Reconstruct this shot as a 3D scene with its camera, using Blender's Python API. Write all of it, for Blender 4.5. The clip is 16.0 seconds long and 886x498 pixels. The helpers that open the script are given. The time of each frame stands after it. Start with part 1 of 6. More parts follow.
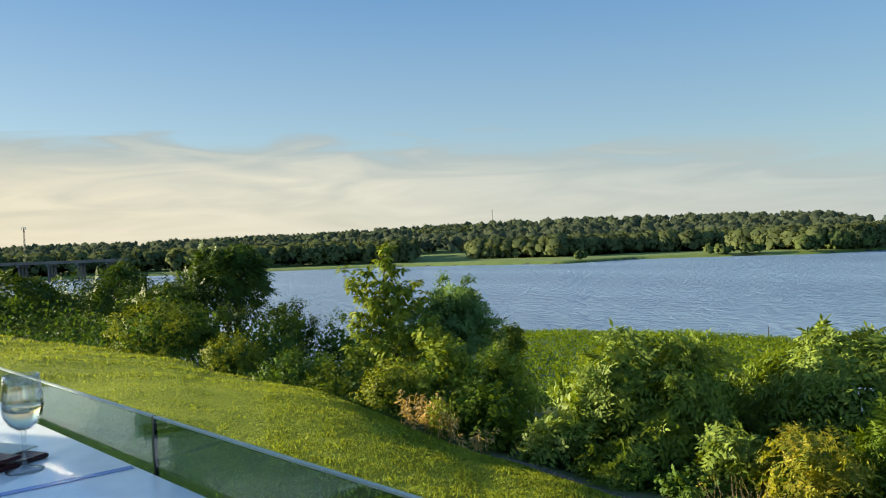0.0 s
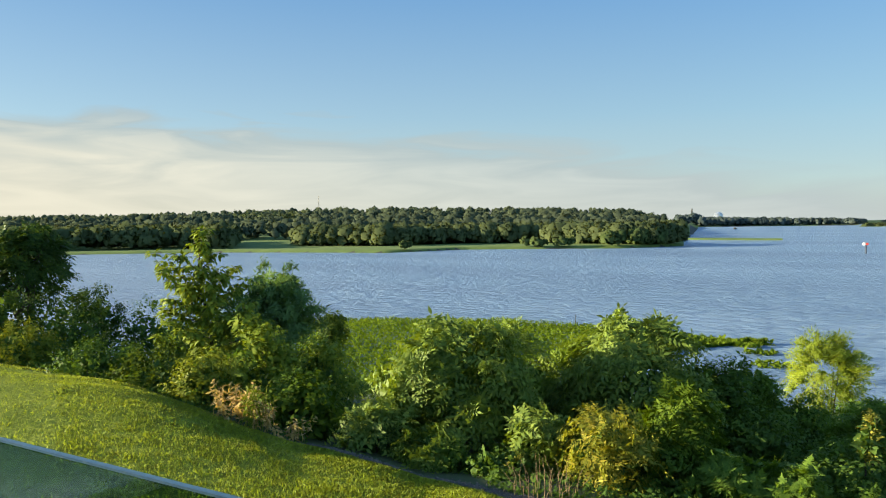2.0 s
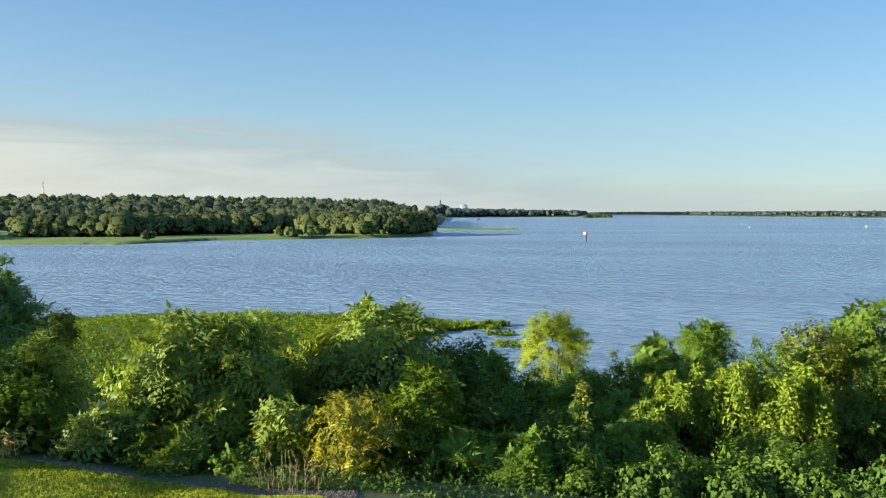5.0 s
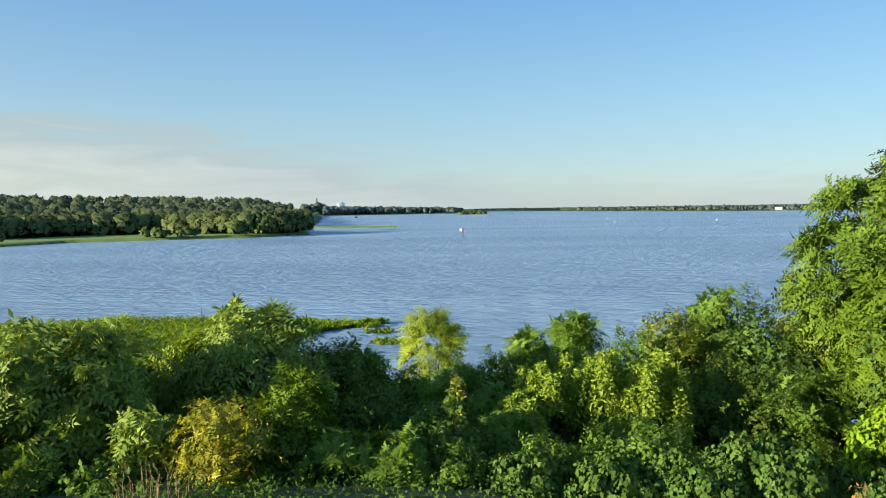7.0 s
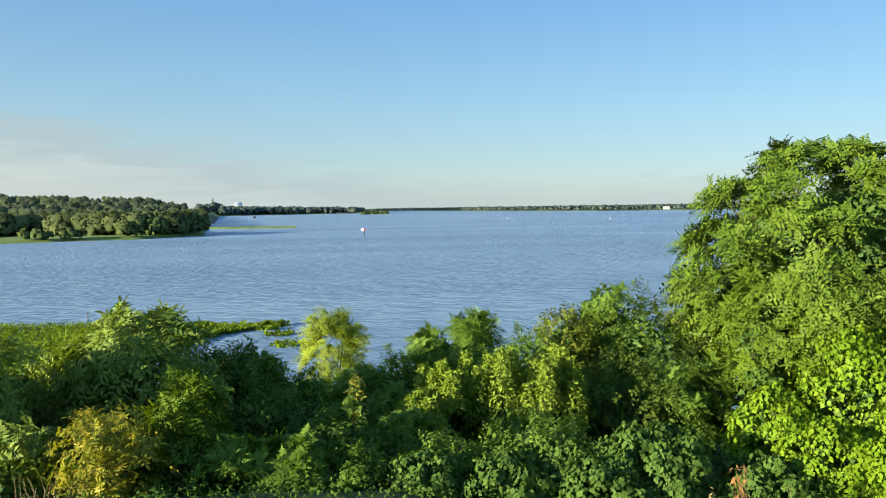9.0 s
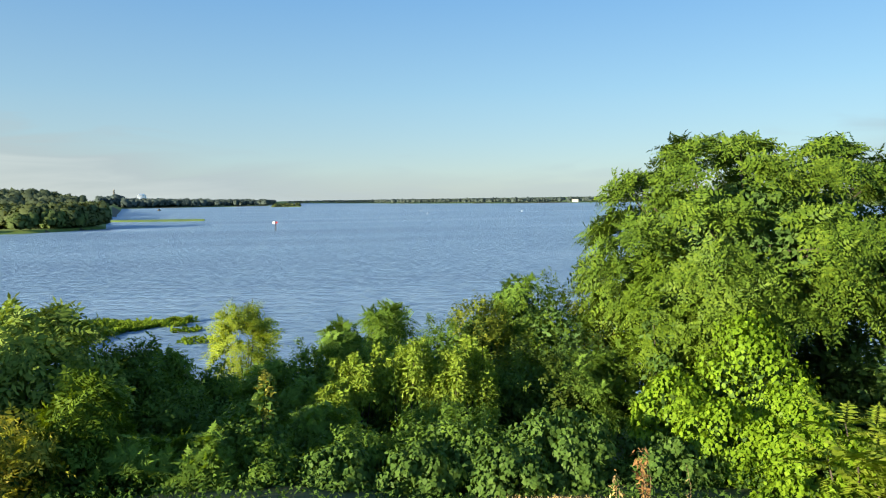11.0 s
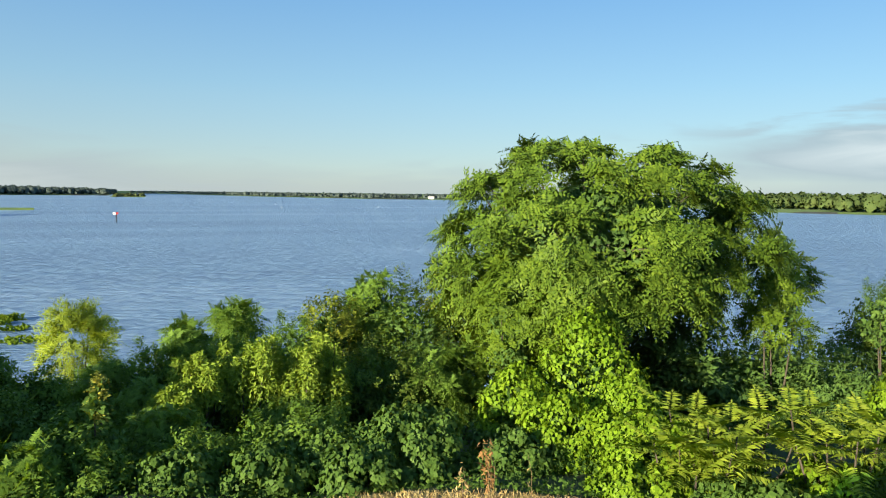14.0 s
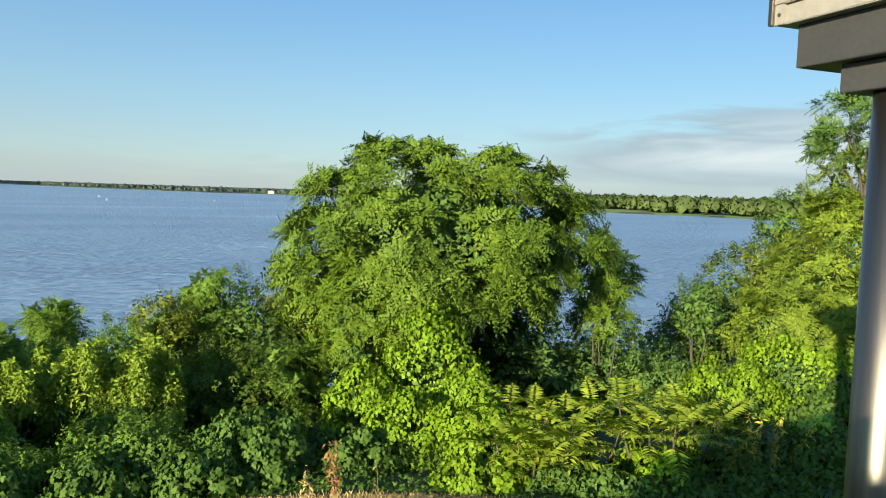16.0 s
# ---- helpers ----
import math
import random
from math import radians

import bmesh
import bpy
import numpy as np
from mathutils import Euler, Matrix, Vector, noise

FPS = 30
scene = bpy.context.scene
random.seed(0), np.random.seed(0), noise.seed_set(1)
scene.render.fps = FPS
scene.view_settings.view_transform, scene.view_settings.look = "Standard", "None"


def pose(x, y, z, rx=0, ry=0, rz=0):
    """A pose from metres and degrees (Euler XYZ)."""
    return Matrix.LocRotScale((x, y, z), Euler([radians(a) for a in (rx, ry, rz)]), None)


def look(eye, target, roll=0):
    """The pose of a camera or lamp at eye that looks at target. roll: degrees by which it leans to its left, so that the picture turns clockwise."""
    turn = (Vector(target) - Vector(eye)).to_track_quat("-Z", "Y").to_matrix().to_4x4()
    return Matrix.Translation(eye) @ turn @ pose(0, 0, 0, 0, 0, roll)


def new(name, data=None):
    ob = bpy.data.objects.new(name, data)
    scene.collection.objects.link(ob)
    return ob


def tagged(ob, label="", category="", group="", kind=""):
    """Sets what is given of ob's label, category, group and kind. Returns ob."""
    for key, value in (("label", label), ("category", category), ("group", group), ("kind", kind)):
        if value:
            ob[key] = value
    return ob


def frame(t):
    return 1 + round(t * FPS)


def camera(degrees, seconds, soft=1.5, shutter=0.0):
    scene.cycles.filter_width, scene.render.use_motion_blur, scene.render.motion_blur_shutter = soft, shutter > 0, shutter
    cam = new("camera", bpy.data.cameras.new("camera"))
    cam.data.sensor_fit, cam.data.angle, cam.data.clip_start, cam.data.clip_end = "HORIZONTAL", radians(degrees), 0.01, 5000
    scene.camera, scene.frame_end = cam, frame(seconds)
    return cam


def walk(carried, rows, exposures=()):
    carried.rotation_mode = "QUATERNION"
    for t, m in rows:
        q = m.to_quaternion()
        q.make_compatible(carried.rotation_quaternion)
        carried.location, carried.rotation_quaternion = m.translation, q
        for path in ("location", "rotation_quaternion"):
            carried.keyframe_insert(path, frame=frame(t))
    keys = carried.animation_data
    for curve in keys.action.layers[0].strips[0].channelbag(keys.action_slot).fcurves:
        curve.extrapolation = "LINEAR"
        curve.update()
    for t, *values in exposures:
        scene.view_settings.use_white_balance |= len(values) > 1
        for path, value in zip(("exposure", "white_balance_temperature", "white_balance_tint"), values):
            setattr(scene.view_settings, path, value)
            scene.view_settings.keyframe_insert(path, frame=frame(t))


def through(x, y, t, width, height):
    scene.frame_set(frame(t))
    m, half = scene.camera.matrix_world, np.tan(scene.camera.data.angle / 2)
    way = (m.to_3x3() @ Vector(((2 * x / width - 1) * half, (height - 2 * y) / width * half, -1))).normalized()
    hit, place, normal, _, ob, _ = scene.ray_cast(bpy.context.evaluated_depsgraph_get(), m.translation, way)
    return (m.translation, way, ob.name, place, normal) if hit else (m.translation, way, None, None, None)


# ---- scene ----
EYE = 1.32
cam = camera(61.7, 16.0, soft=1.1)
ROWS = [
    (0.0, 0.000, -0.000, 0.000, 0.00, -0.68, 2.27),
    (0.5, 0.018, 0.008, -0.005, -3.24, -0.96, 2.03),
    (1.0, 0.028, 0.012, -0.011, -6.72, -1.35, 1.63),
    (1.5, 0.040, 0.016, -0.014, -10.16, -1.67, 1.11),
    (2.0, 0.051, 0.015, -0.016, -13.38, -1.92, 0.64),
    (2.5, 0.066, 0.009, -0.015, -16.68, -2.05, 0.18),
    (3.0, 0.082, -0.003, -0.016, -19.89, -2.19, -0.16),
    (3.5, 0.100, -0.015, -0.019, -23.15, -2.35, -0.30),
    (4.0, 0.116, -0.021, -0.020, -26.34, -2.50, -0.23),
    (4.5, 0.133, -0.023, -0.022, -29.34, -2.67, 0.02),
    (7.0, 0.274, -0.002, -0.033, -41.53, -3.11, 0.84),
    (7.5, 0.292, -0.001, -0.035, -43.52, -3.08, 0.88),
    (8.0, 0.310, 0.002, -0.040, -45.45, -3.10, 0.87),
    (8.5, 0.326, 0.003, -0.048, -47.30, -3.17, 0.87),
    (9.0, 0.339, 0.003, -0.054, -49.10, -3.24, 0.90),
    (9.5, 0.349, 0.003, -0.058, -50.89, -3.35, 0.92),
    (10.0, 0.358, -0.001, -0.061, -52.61, -3.49, 0.96),
    (12.5, 0.374, -0.054, -0.055, -60.26, -4.39, 0.27),
    (13.0, 0.378, -0.061, -0.052, -61.96, -4.36, -0.00),
    (13.5, 0.385, -0.066, -0.049, -64.14, -4.28, -0.33),
    (14.0, 0.394, -0.066, -0.047, -66.84, -4.27, -0.63),
    (14.5, 0.405, -0.057, -0.044, -69.89, -4.40, -0.86),
    (15.0, 0.420, -0.042, -0.040, -73.13, -4.51, -1.04),
    (15.5, 0.437, -0.008, -0.039, -76.15, -4.47, -1.42),
    (16.0, 0.440, 0.002, -0.032, -79.04, -4.30, -1.77),
]
walk(cam, [(t, pose(x, y, EYE + z, 0, 0, yaw) @ pose(0, 0, 0, 90 + pitch) @ pose(0, 0, 0, 0, 0, -roll))
           for t, x, y, z, yaw, pitch, roll in ROWS],
     [(0.0, 1.43, 7050, 8), (1.0, 1.49, 7000, 8), (2.5, 1.54, 6850, 7), (4.0, 1.56, 6700, 6), (7.5, 1.56, 6600, 6),
      (10.0, 1.53, 6550, 6), (12.5, 1.5, 6550, 6), (16.0, 1.46, 6550, 6)])

# ---------------------------------------------------------------- light
SUN_BEARING, SUN_HEIGHT = -73.0, 13.5   # degrees, clockwise from +y; above the horizon
world = bpy.data.worlds.new("evening_sky")
scene.world = world
world.use_nodes = True
wn = world.node_tree.nodes
sky = wn.new("ShaderNodeTexSky")
sky.sky_type, sky.sun_disc = "NISHITA", False
sky.sun_elevation, sky.sun_rotation = radians(SUN_HEIGHT), radians(SUN_BEARING)
sky.air_density, sky.dust_density, sky.ozone_density = 1.0, 0.3, 3.8
wn["Background"].inputs["Strength"].default_value = 0.12
world.node_tree.links.new(sky.outputs["Color"], wn["Background"].inputs["Color"])

sun = new("sun", bpy.data.lights.new("sun", "SUN"))
sun.data.energy, sun.data.angle, sun.data.color = 5.0, radians(0.6), (1.0, 0.88, 0.64)
sun_from = Vector((math.sin(radians(SUN_BEARING)) * math.cos(radians(SUN_HEIGHT)),
                   math.cos(radians(SUN_BEARING)) * math.cos(radians(SUN_HEIGHT)), math.sin(radians(SUN_HEIGHT))))
sun.matrix_world = look(sun_from * 50, (0, 0, 0))


# ---------------------------------------------------------------- materials
def material(name, rough=0.6, metal=0.0, spec=0.5):
    m = bpy.data.materials.new(name)
    m.use_nodes = True
    b = m.node_tree.nodes["Principled BSDF"]
    b.inputs["Roughness"].default_value, b.inputs["Metallic"].default_value = rough, metal
    b.inputs["Specular IOR Level"].default_value = spec
    return m, m.node_tree.nodes, m.node_tree.links, b


def ramp(nodes, stops):
    r = nodes.new("ShaderNodeValToRGB")
    while len(r.color_ramp.elements) < len(stops):
        r.color_ramp.elements.new(0.5)
    for e, (p, c) in zip(r.color_ramp.elements, stops):
        e.position, e.color = p, (*c, 1)
    return r


def noise_node(nodes, links, scale, detail=4.0, stretch=None, rough=0.55):
    co = nodes.new("ShaderNodeTexCoord")
    n = nodes.new("ShaderNodeTexNoise")
    n.inputs["Scale"].default_value, n.inputs["Detail"].default_value, n.inputs["Roughness"].default_value = scale, detail, rough
    if stretch:
        mp = nodes.new("ShaderNodeMapping")
        mp.inputs["Scale"].default_value = stretch[:3]
        if len(stretch) > 3:
            turn = nodes.new("ShaderNodeMapping")
            turn.inputs["Rotation"].default_value = (0, 0, radians(stretch[3]))
            links.new(co.outputs["Object"], turn.inputs["Vector"])
            links.new(turn.outputs["Vector"], mp.inputs["Vector"])
        else:
            links.new(co.outputs["Object"], mp.inputs["Vector"])
        links.new(mp.outputs["Vector"], n.inputs["Vector"])
    else:
        links.new(co.outputs["Object"], n.inputs["Vector"])
    return n


def surface(name, dark, light, scale, rough=0.7, bump=0.3, fine=12.0, metal=0.0, spec=0.4, stretch=None, depth=0.01):
    """Two scales of variation between two colours, with fine relief."""
    m, nodes, links, b = material(name, rough, metal, spec)
    big = noise_node(nodes, links, scale, 5, stretch)
    small = noise_node(nodes, links, scale * fine, 4, stretch)
    mix = nodes.new("ShaderNodeMath")
    mix.operation = "MULTIPLY_ADD"
    mix.inputs[1].default_value = 0.45
    links.new(small.outputs["Fac"], mix.inputs[0])
    half = nodes.new("ShaderNodeMath")
    half.operation = "MULTIPLY"
    half.inputs[1].default_value = 0.55
    links.new(big.outputs["Fac"], half.inputs[0])
    links.new(half.outputs[0], mix.inputs[2])
    r = ramp(nodes, [(0.32, dark), (0.68, light)])
    links.new(mix.outputs[0], r.inputs["Fac"])
    links.new(r.outputs["Color"], b.inputs["Base Color"])
    if bump:
        bp = nodes.new("ShaderNodeBump")
        bp.inputs["Strength"].default_value, bp.inputs["Distance"].default_value = bump, depth
        links.new(small.outputs["Fac"], bp.inputs["Height"])
        links.new(bp.outputs["Normal"], b.inputs["Normal"])
    return m


def leaf_material(name, dark, mid, light, through=0.2, rough=0.45, patch=0.5, single=0.38, spec=0.07):
    """Leaves that differ one by one and from patch to patch, and let some light through."""
    m, nodes, links, b = material(name, rough + 0.05, 0.0, spec)
    geo = nodes.new("ShaderNodeNewGeometry")
    big = noise_node(nodes, links, patch, 3)
    mix = nodes.new("ShaderNodeMath")
    mix.operation, mix.inputs[1].default_value = "MULTIPLY_ADD", single
    links.new(geo.outputs["Random Per Island"], mix.inputs[0])
    half = nodes.new("ShaderNodeMath")
    half.operation, half.inputs[1].default_value = "MULTIPLY", 1 - single
    links.new(big.outputs["Fac"], half.inputs[0])
    links.new(half.outputs[0], mix.inputs[2])
    r = ramp(nodes, [(0.12, dark), (0.5, mid), (0.92, light)])
    links.new(mix.outputs[0], r.inputs["Fac"])
    links.new(r.outputs["Color"], b.inputs["Base Color"])
    tr = nodes.new("ShaderNodeBsdfTranslucent")
    warm = nodes.new("ShaderNodeMix")
    warm.data_type, warm.blend_type = "RGBA", "MULTIPLY"
    warm.inputs["Factor"].default_value = 1.0
    links.new(r.outputs["Color"], warm.inputs["A"])
    warm.inputs["B"].default_value = (1.6, 1.5, 0.4, 1)
    links.new(warm.outputs["Result"], tr.inputs["Color"])
    ms = nodes.new("ShaderNodeMixShader")
    ms.inputs["Fac"].default_value = through
    links.new(b.outputs["BSDF"], ms.inputs[1])
    links.new(tr.outputs["BSDF"], ms.inputs[2])
    links.new(ms.outputs["Shader"], nodes["Material Output"].inputs["Surface"])
    return m


M_LAWN = surface("mown_grass", (0.15, 0.185, 0.022), (0.29, 0.325, 0.045), 2.2, 0.9, 0.9, 9, spec=0.05, depth=0.04)
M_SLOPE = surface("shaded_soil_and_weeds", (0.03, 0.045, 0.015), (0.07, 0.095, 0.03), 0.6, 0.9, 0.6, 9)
M_FIELD = surface("riverside_meadow", (0.07, 0.125, 0.018), (0.14, 0.2, 0.034), 0.02, 0.9, 0.2, 8)
M_BED = surface("river_mud", (0.03, 0.03, 0.02), (0.06, 0.055, 0.04), 0.1, 0.9, 0.2)
M_BLADE = leaf_material("grass_blade", (0.2, 0.26, 0.032), (0.3, 0.365, 0.05), (0.405, 0.46, 0.075), 0.3, 0.5, 3.0, 0.3)
M_GREEN = leaf_material("green_leaf", (0.042, 0.085, 0.017), (0.088, 0.155, 0.028), (0.165, 0.24, 0.028), 0.25)
M_OLIVE = leaf_material("olive_leaf", (0.036, 0.063, 0.012), (0.08, 0.12, 0.018), (0.16, 0.2, 0.028), 0.25)
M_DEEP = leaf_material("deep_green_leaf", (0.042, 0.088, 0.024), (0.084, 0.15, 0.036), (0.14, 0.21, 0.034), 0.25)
M_LONG = leaf_material("long_green_leaf", (0.06, 0.105, 0.019), (0.155, 0.22, 0.036), (0.28, 0.34, 0.055), 0.2, 0.5, spec=0.15)
M_FEATHER = leaf_material("feathered_leaf", (0.06, 0.11, 0.018), (0.12, 0.2, 0.03), (0.19, 0.29, 0.042), 0.3)
# yellow-green leaf with low sunlight put into its colour
M_SUNLIT = leaf_material("sunlit_yellow_green_leaf", (0.06, 0.095, 0.012), (0.18, 0.215, 0.026), (0.36, 0.36, 0.05), spec=0.05)
M_SAPLING = leaf_material("sapling_leaf", (0.075, 0.125, 0.016), (0.19, 0.25, 0.032), (0.34, 0.38, 0.06))
M_LIME = leaf_material("lime_leaf", (0.09, 0.145, 0.02), (0.19, 0.265, 0.032), (0.31, 0.37, 0.052), 0.3)
M_YELLOW = leaf_material("yellowed_leaf", (0.08, 0.12, 0.018), (0.24, 0.25, 0.035), (0.52, 0.41, 0.06), 0.3, patch=3.0)
M_ORANGE = leaf_material("orange_leaf", (0.14, 0.16, 0.025), (0.3, 0.29, 0.045), (0.46, 0.41, 0.08))
M_RUST = leaf_material("rusty_leaf", (0.12, 0.06, 0.025), (0.27, 0.15, 0.06), (0.42, 0.26, 0.11), 0.2, 0.8)
M_WILLOW = leaf_material("willow_leaf", (0.075, 0.135, 0.05), (0.14, 0.23, 0.085), (0.21, 0.32, 0.12), 0.35)
M_GOLDWILLOW = leaf_material("pale_willow_leaf", (0.17, 0.23, 0.03), (0.27, 0.34, 0.05), (0.38, 0.43, 0.08), 0.4)
# one vine leaf twice: sunlight put into this colour, shade into the next
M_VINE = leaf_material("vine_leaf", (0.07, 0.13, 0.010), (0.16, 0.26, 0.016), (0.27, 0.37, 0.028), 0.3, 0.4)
M_VINESHADE = leaf_material("shaded_vine_leaf", (0.042, 0.086, 0.018), (0.08, 0.142, 0.028), (0.125, 0.2, 0.036), 0.25)
M_TREE = leaf_material("locust_leaf", (0.038, 0.072, 0.009), (0.093, 0.15, 0.014), (0.175, 0.24, 0.022), 0.25)
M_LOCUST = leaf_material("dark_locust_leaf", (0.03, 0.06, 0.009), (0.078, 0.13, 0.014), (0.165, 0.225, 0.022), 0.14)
M_FROND = leaf_material("sumac_leaf", (0.15, 0.21, 0.02), (0.29, 0.37, 0.034), (0.45, 0.48, 0.07))
M_UNDER = leaf_material("undergrowth_leaf", (0.035, 0.07, 0.014), (0.065, 0.12, 0.022), (0.11, 0.18, 0.03), 0.25, 0.6, 0.5, 0.4, 0.06)
M_DRY = leaf_material("dry_leaf", (0.22, 0.14, 0.05), (0.46, 0.33, 0.14), (0.66, 0.52, 0.26), 0.2, 0.8)
# distance haze is put into the far, shore, dim and haze leaf colours
M_FARLEAF = leaf_material("hazed_far_leaf", (0.085, 0.115, 0.05), (0.12, 0.15, 0.064), (0.165, 0.195, 0.08), 0.35, 0.95, 0.05, 0.25, 0.0)
M_SHORELEAF = leaf_material("hazed_shore_leaf", (0.075, 0.1, 0.092), (0.09, 0.118, 0.105), (0.108, 0.136, 0.117), 0.2, 0.95, 0.02, 0.12, 0.0)
M_DIMLEAF = leaf_material("hazed_hill_leaf", (0.08, 0.105, 0.062), (0.1, 0.125, 0.072), (0.12, 0.145, 0.08), 0.3, 0.95, 0.02, 0.12, 0.0)
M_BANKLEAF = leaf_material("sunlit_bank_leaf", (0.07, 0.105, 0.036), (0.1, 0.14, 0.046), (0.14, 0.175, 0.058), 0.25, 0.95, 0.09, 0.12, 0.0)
M_HAZELEAF = leaf_material("hazed_horizon_leaf", (0.09, 0.118, 0.108), (0.104, 0.133, 0.118), (0.12, 0.148, 0.126), 0.2, 0.95, 0.02, 0.12, 0.0)
M_LILY = leaf_material("water_plant_leaf", (0.085, 0.125, 0.012), (0.13, 0.19, 0.018), (0.19, 0.25, 0.026), 0.3, 0.95, 0.07, 0.2)
M_BARK = surface("bark", (0.03, 0.023, 0.017), (0.1, 0.08, 0.06), 6, 0.9, 0.8, 6, stretch=(1, 1, 0.2))
M_TWIG = surface("dry_stem", (0.14, 0.09, 0.045), (0.3, 0.21, 0.11), 8, 0.9, 0.4)
M_GRAVEL = surface("grey_gravel", (0.06, 0.053, 0.043), (0.19, 0.17, 0.14), 14, 0.9, 1.0, 5)
M_CUT = surface("dry_cut_grass", (0.34, 0.2, 0.09), (0.66, 0.45, 0.23), 5, 0.9, 0.8, 8)
M_CONCRETE = surface("concrete", (0.3, 0.29, 0.27), (0.45, 0.44, 0.41), 1.2, 0.85, 0.3)
M_BRIDGE = surface("weathered_bridge_concrete", (0.09, 0.085, 0.076), (0.16, 0.15, 0.135), 0.15, 0.9, 0.2)
M_PLASTER = surface("plain_render", (0.42, 0.40, 0.37), (0.52, 0.5, 0.46), 0.8, 0.85, 0.2)
M_MARBLE = surface("polished_white_marble", (0.66, 0.69, 0.7), (0.93, 0.93, 0.92), 3.0, 0.1, 0.0, 3.5, spec=0.5)
M_MARBLE.node_tree.nodes["Principled BSDF"].inputs["IOR"].default_value = 1.7
M_BLUESTRIPE = surface("blue_stripe", (0.09, 0.19, 0.5), (0.13, 0.25, 0.6), 12, 0.25, 0.05)
M_RED = surface("dark_red_leatherette", (0.035, 0.005, 0.009), (0.07, 0.01, 0.015), 20, 0.45, 0.3)
M_PAPER = surface("cream_paper", (0.62, 0.58, 0.46), (0.74, 0.7, 0.58), 10, 0.8, 0.1)
M_BLACK = surface("black_rubber", (0.006, 0.006, 0.007), (0.016, 0.016, 0.018), 14, 0.5, 0.1)
M_STEEL = surface("brushed_steel", (0.13, 0.12, 0.1), (0.22, 0.2, 0.17), 3, 0.42, 0.25, 10, 1.0, stretch=(1, 1, 0.05), depth=0.002)
M_BEAM = surface("grey_painted_steel", (0.028, 0.028, 0.027), (0.045, 0.044, 0.042), 2.5, 0.5, 0.15, 14)
M_FASCIA = surface("pale_metal_fascia", (0.19, 0.175, 0.15), (0.27, 0.25, 0.215), 2.0, 0.45, 0.1)
M_SLOPELEAF = leaf_material("olive_sunlit_leaf", (0.06, 0.095, 0.013), (0.14, 0.195, 0.021), (0.24, 0.29, 0.032), 0.25)
# kept dark so that the panes mirror no bright wall
M_SUNBLOCK = surface("dark_sun_block", (0.035, 0.03, 0.025), (0.07, 0.06, 0.05), 1.2, 0.8, 0.3)
M_PAVING = surface("dark_stone_paving", (0.04, 0.04, 0.038), (0.08, 0.078, 0.074), 1.5, 0.95, 0.3, spec=0.03)
M_BANKSHRUB = leaf_material("dull_bank_leaf", (0.024, 0.05, 0.011), (0.05, 0.09, 0.016), (0.1, 0.145, 0.022), 0.2)
M_WHITE = surface("weathered_white_paint", (0.7, 0.7, 0.68), (0.82, 0.82, 0.8), 0.5, 0.6, 0.1)
M_SIGNRED = surface("red_paint", (0.4, 0.03, 0.025), (0.5, 0.05, 0.04), 2, 0.5, 0.1)
M_DARKHULL = surface("dark_hull_paint", (0.03, 0.03, 0.035), (0.06, 0.06, 0.065), 1, 0.5, 0.1)


def glass_material(name, tint, rough=0.0, base=0.04, slant=0.9):
    """Thin clear glass: it tints what is behind it and mirrors at a slant."""
    m = bpy.data.materials.new(name)
    m.use_nodes = True
    nodes, links = m.node_tree.nodes, m.node_tree.links
    nodes.clear()
    out, mix = nodes.new("ShaderNodeOutputMaterial"), nodes.new("ShaderNodeMixShader")
    clear, gloss, fr = nodes.new("ShaderNodeBsdfTransparent"), nodes.new("ShaderNodeBsdfGlossy"), nodes.new("ShaderNodeLayerWeight")
    clear.inputs["Color"].default_value = (*tint, 1)
    gloss.inputs["Roughness"].default_value, fr.inputs["Blend"].default_value = rough, 0.5
    power, lift = nodes.new("ShaderNodeMath"), nodes.new("ShaderNodeMath")
    power.operation, power.inputs[1].default_value = "POWER", 4.0
    lift.operation, lift.inputs[1].default_value, lift.inputs[2].default_value = "MULTIPLY_ADD", slant, base
    links.new(fr.outputs["Facing"], power.inputs[0])
    links.new(power.outputs[0], lift.inputs[0])
    links.new(lift.outputs[0], mix.inputs["Fac"])
    links.new(clear.outputs["BSDF"], mix.inputs[1])
    links.new(gloss.outputs["BSDF"], mix.inputs[2])
    links.new(mix.outputs["Shader"], out.inputs["Surface"])
    return m


def clear_material(name, colour, ior):
    m, nodes, links, b = material(name, 0.0, 0.0, 0.5)
    b.inputs["Base Color"].default_value = (*colour, 1)
    b.inputs["Transmission Weight"].default_value, b.inputs["IOR"].default_value = 1.0, ior
    return m


M_THINGLASS = glass_material("thin_clear_glass", (0.95, 0.96, 0.955), 0.01, 0.13)
M_PANEGLASS = glass_material("greenish_pane_glass", (0.4, 0.56, 0.56), 0.0, 0.055, 0.5)
M_WINE = clear_material("white_wine", (0.97, 0.92, 0.7), 1.34)
M_EDGE = surface("ground_glass_edge", (0.2, 0.26, 0.23), (0.36, 0.43, 0.38), 6, 0.35, 0.1)


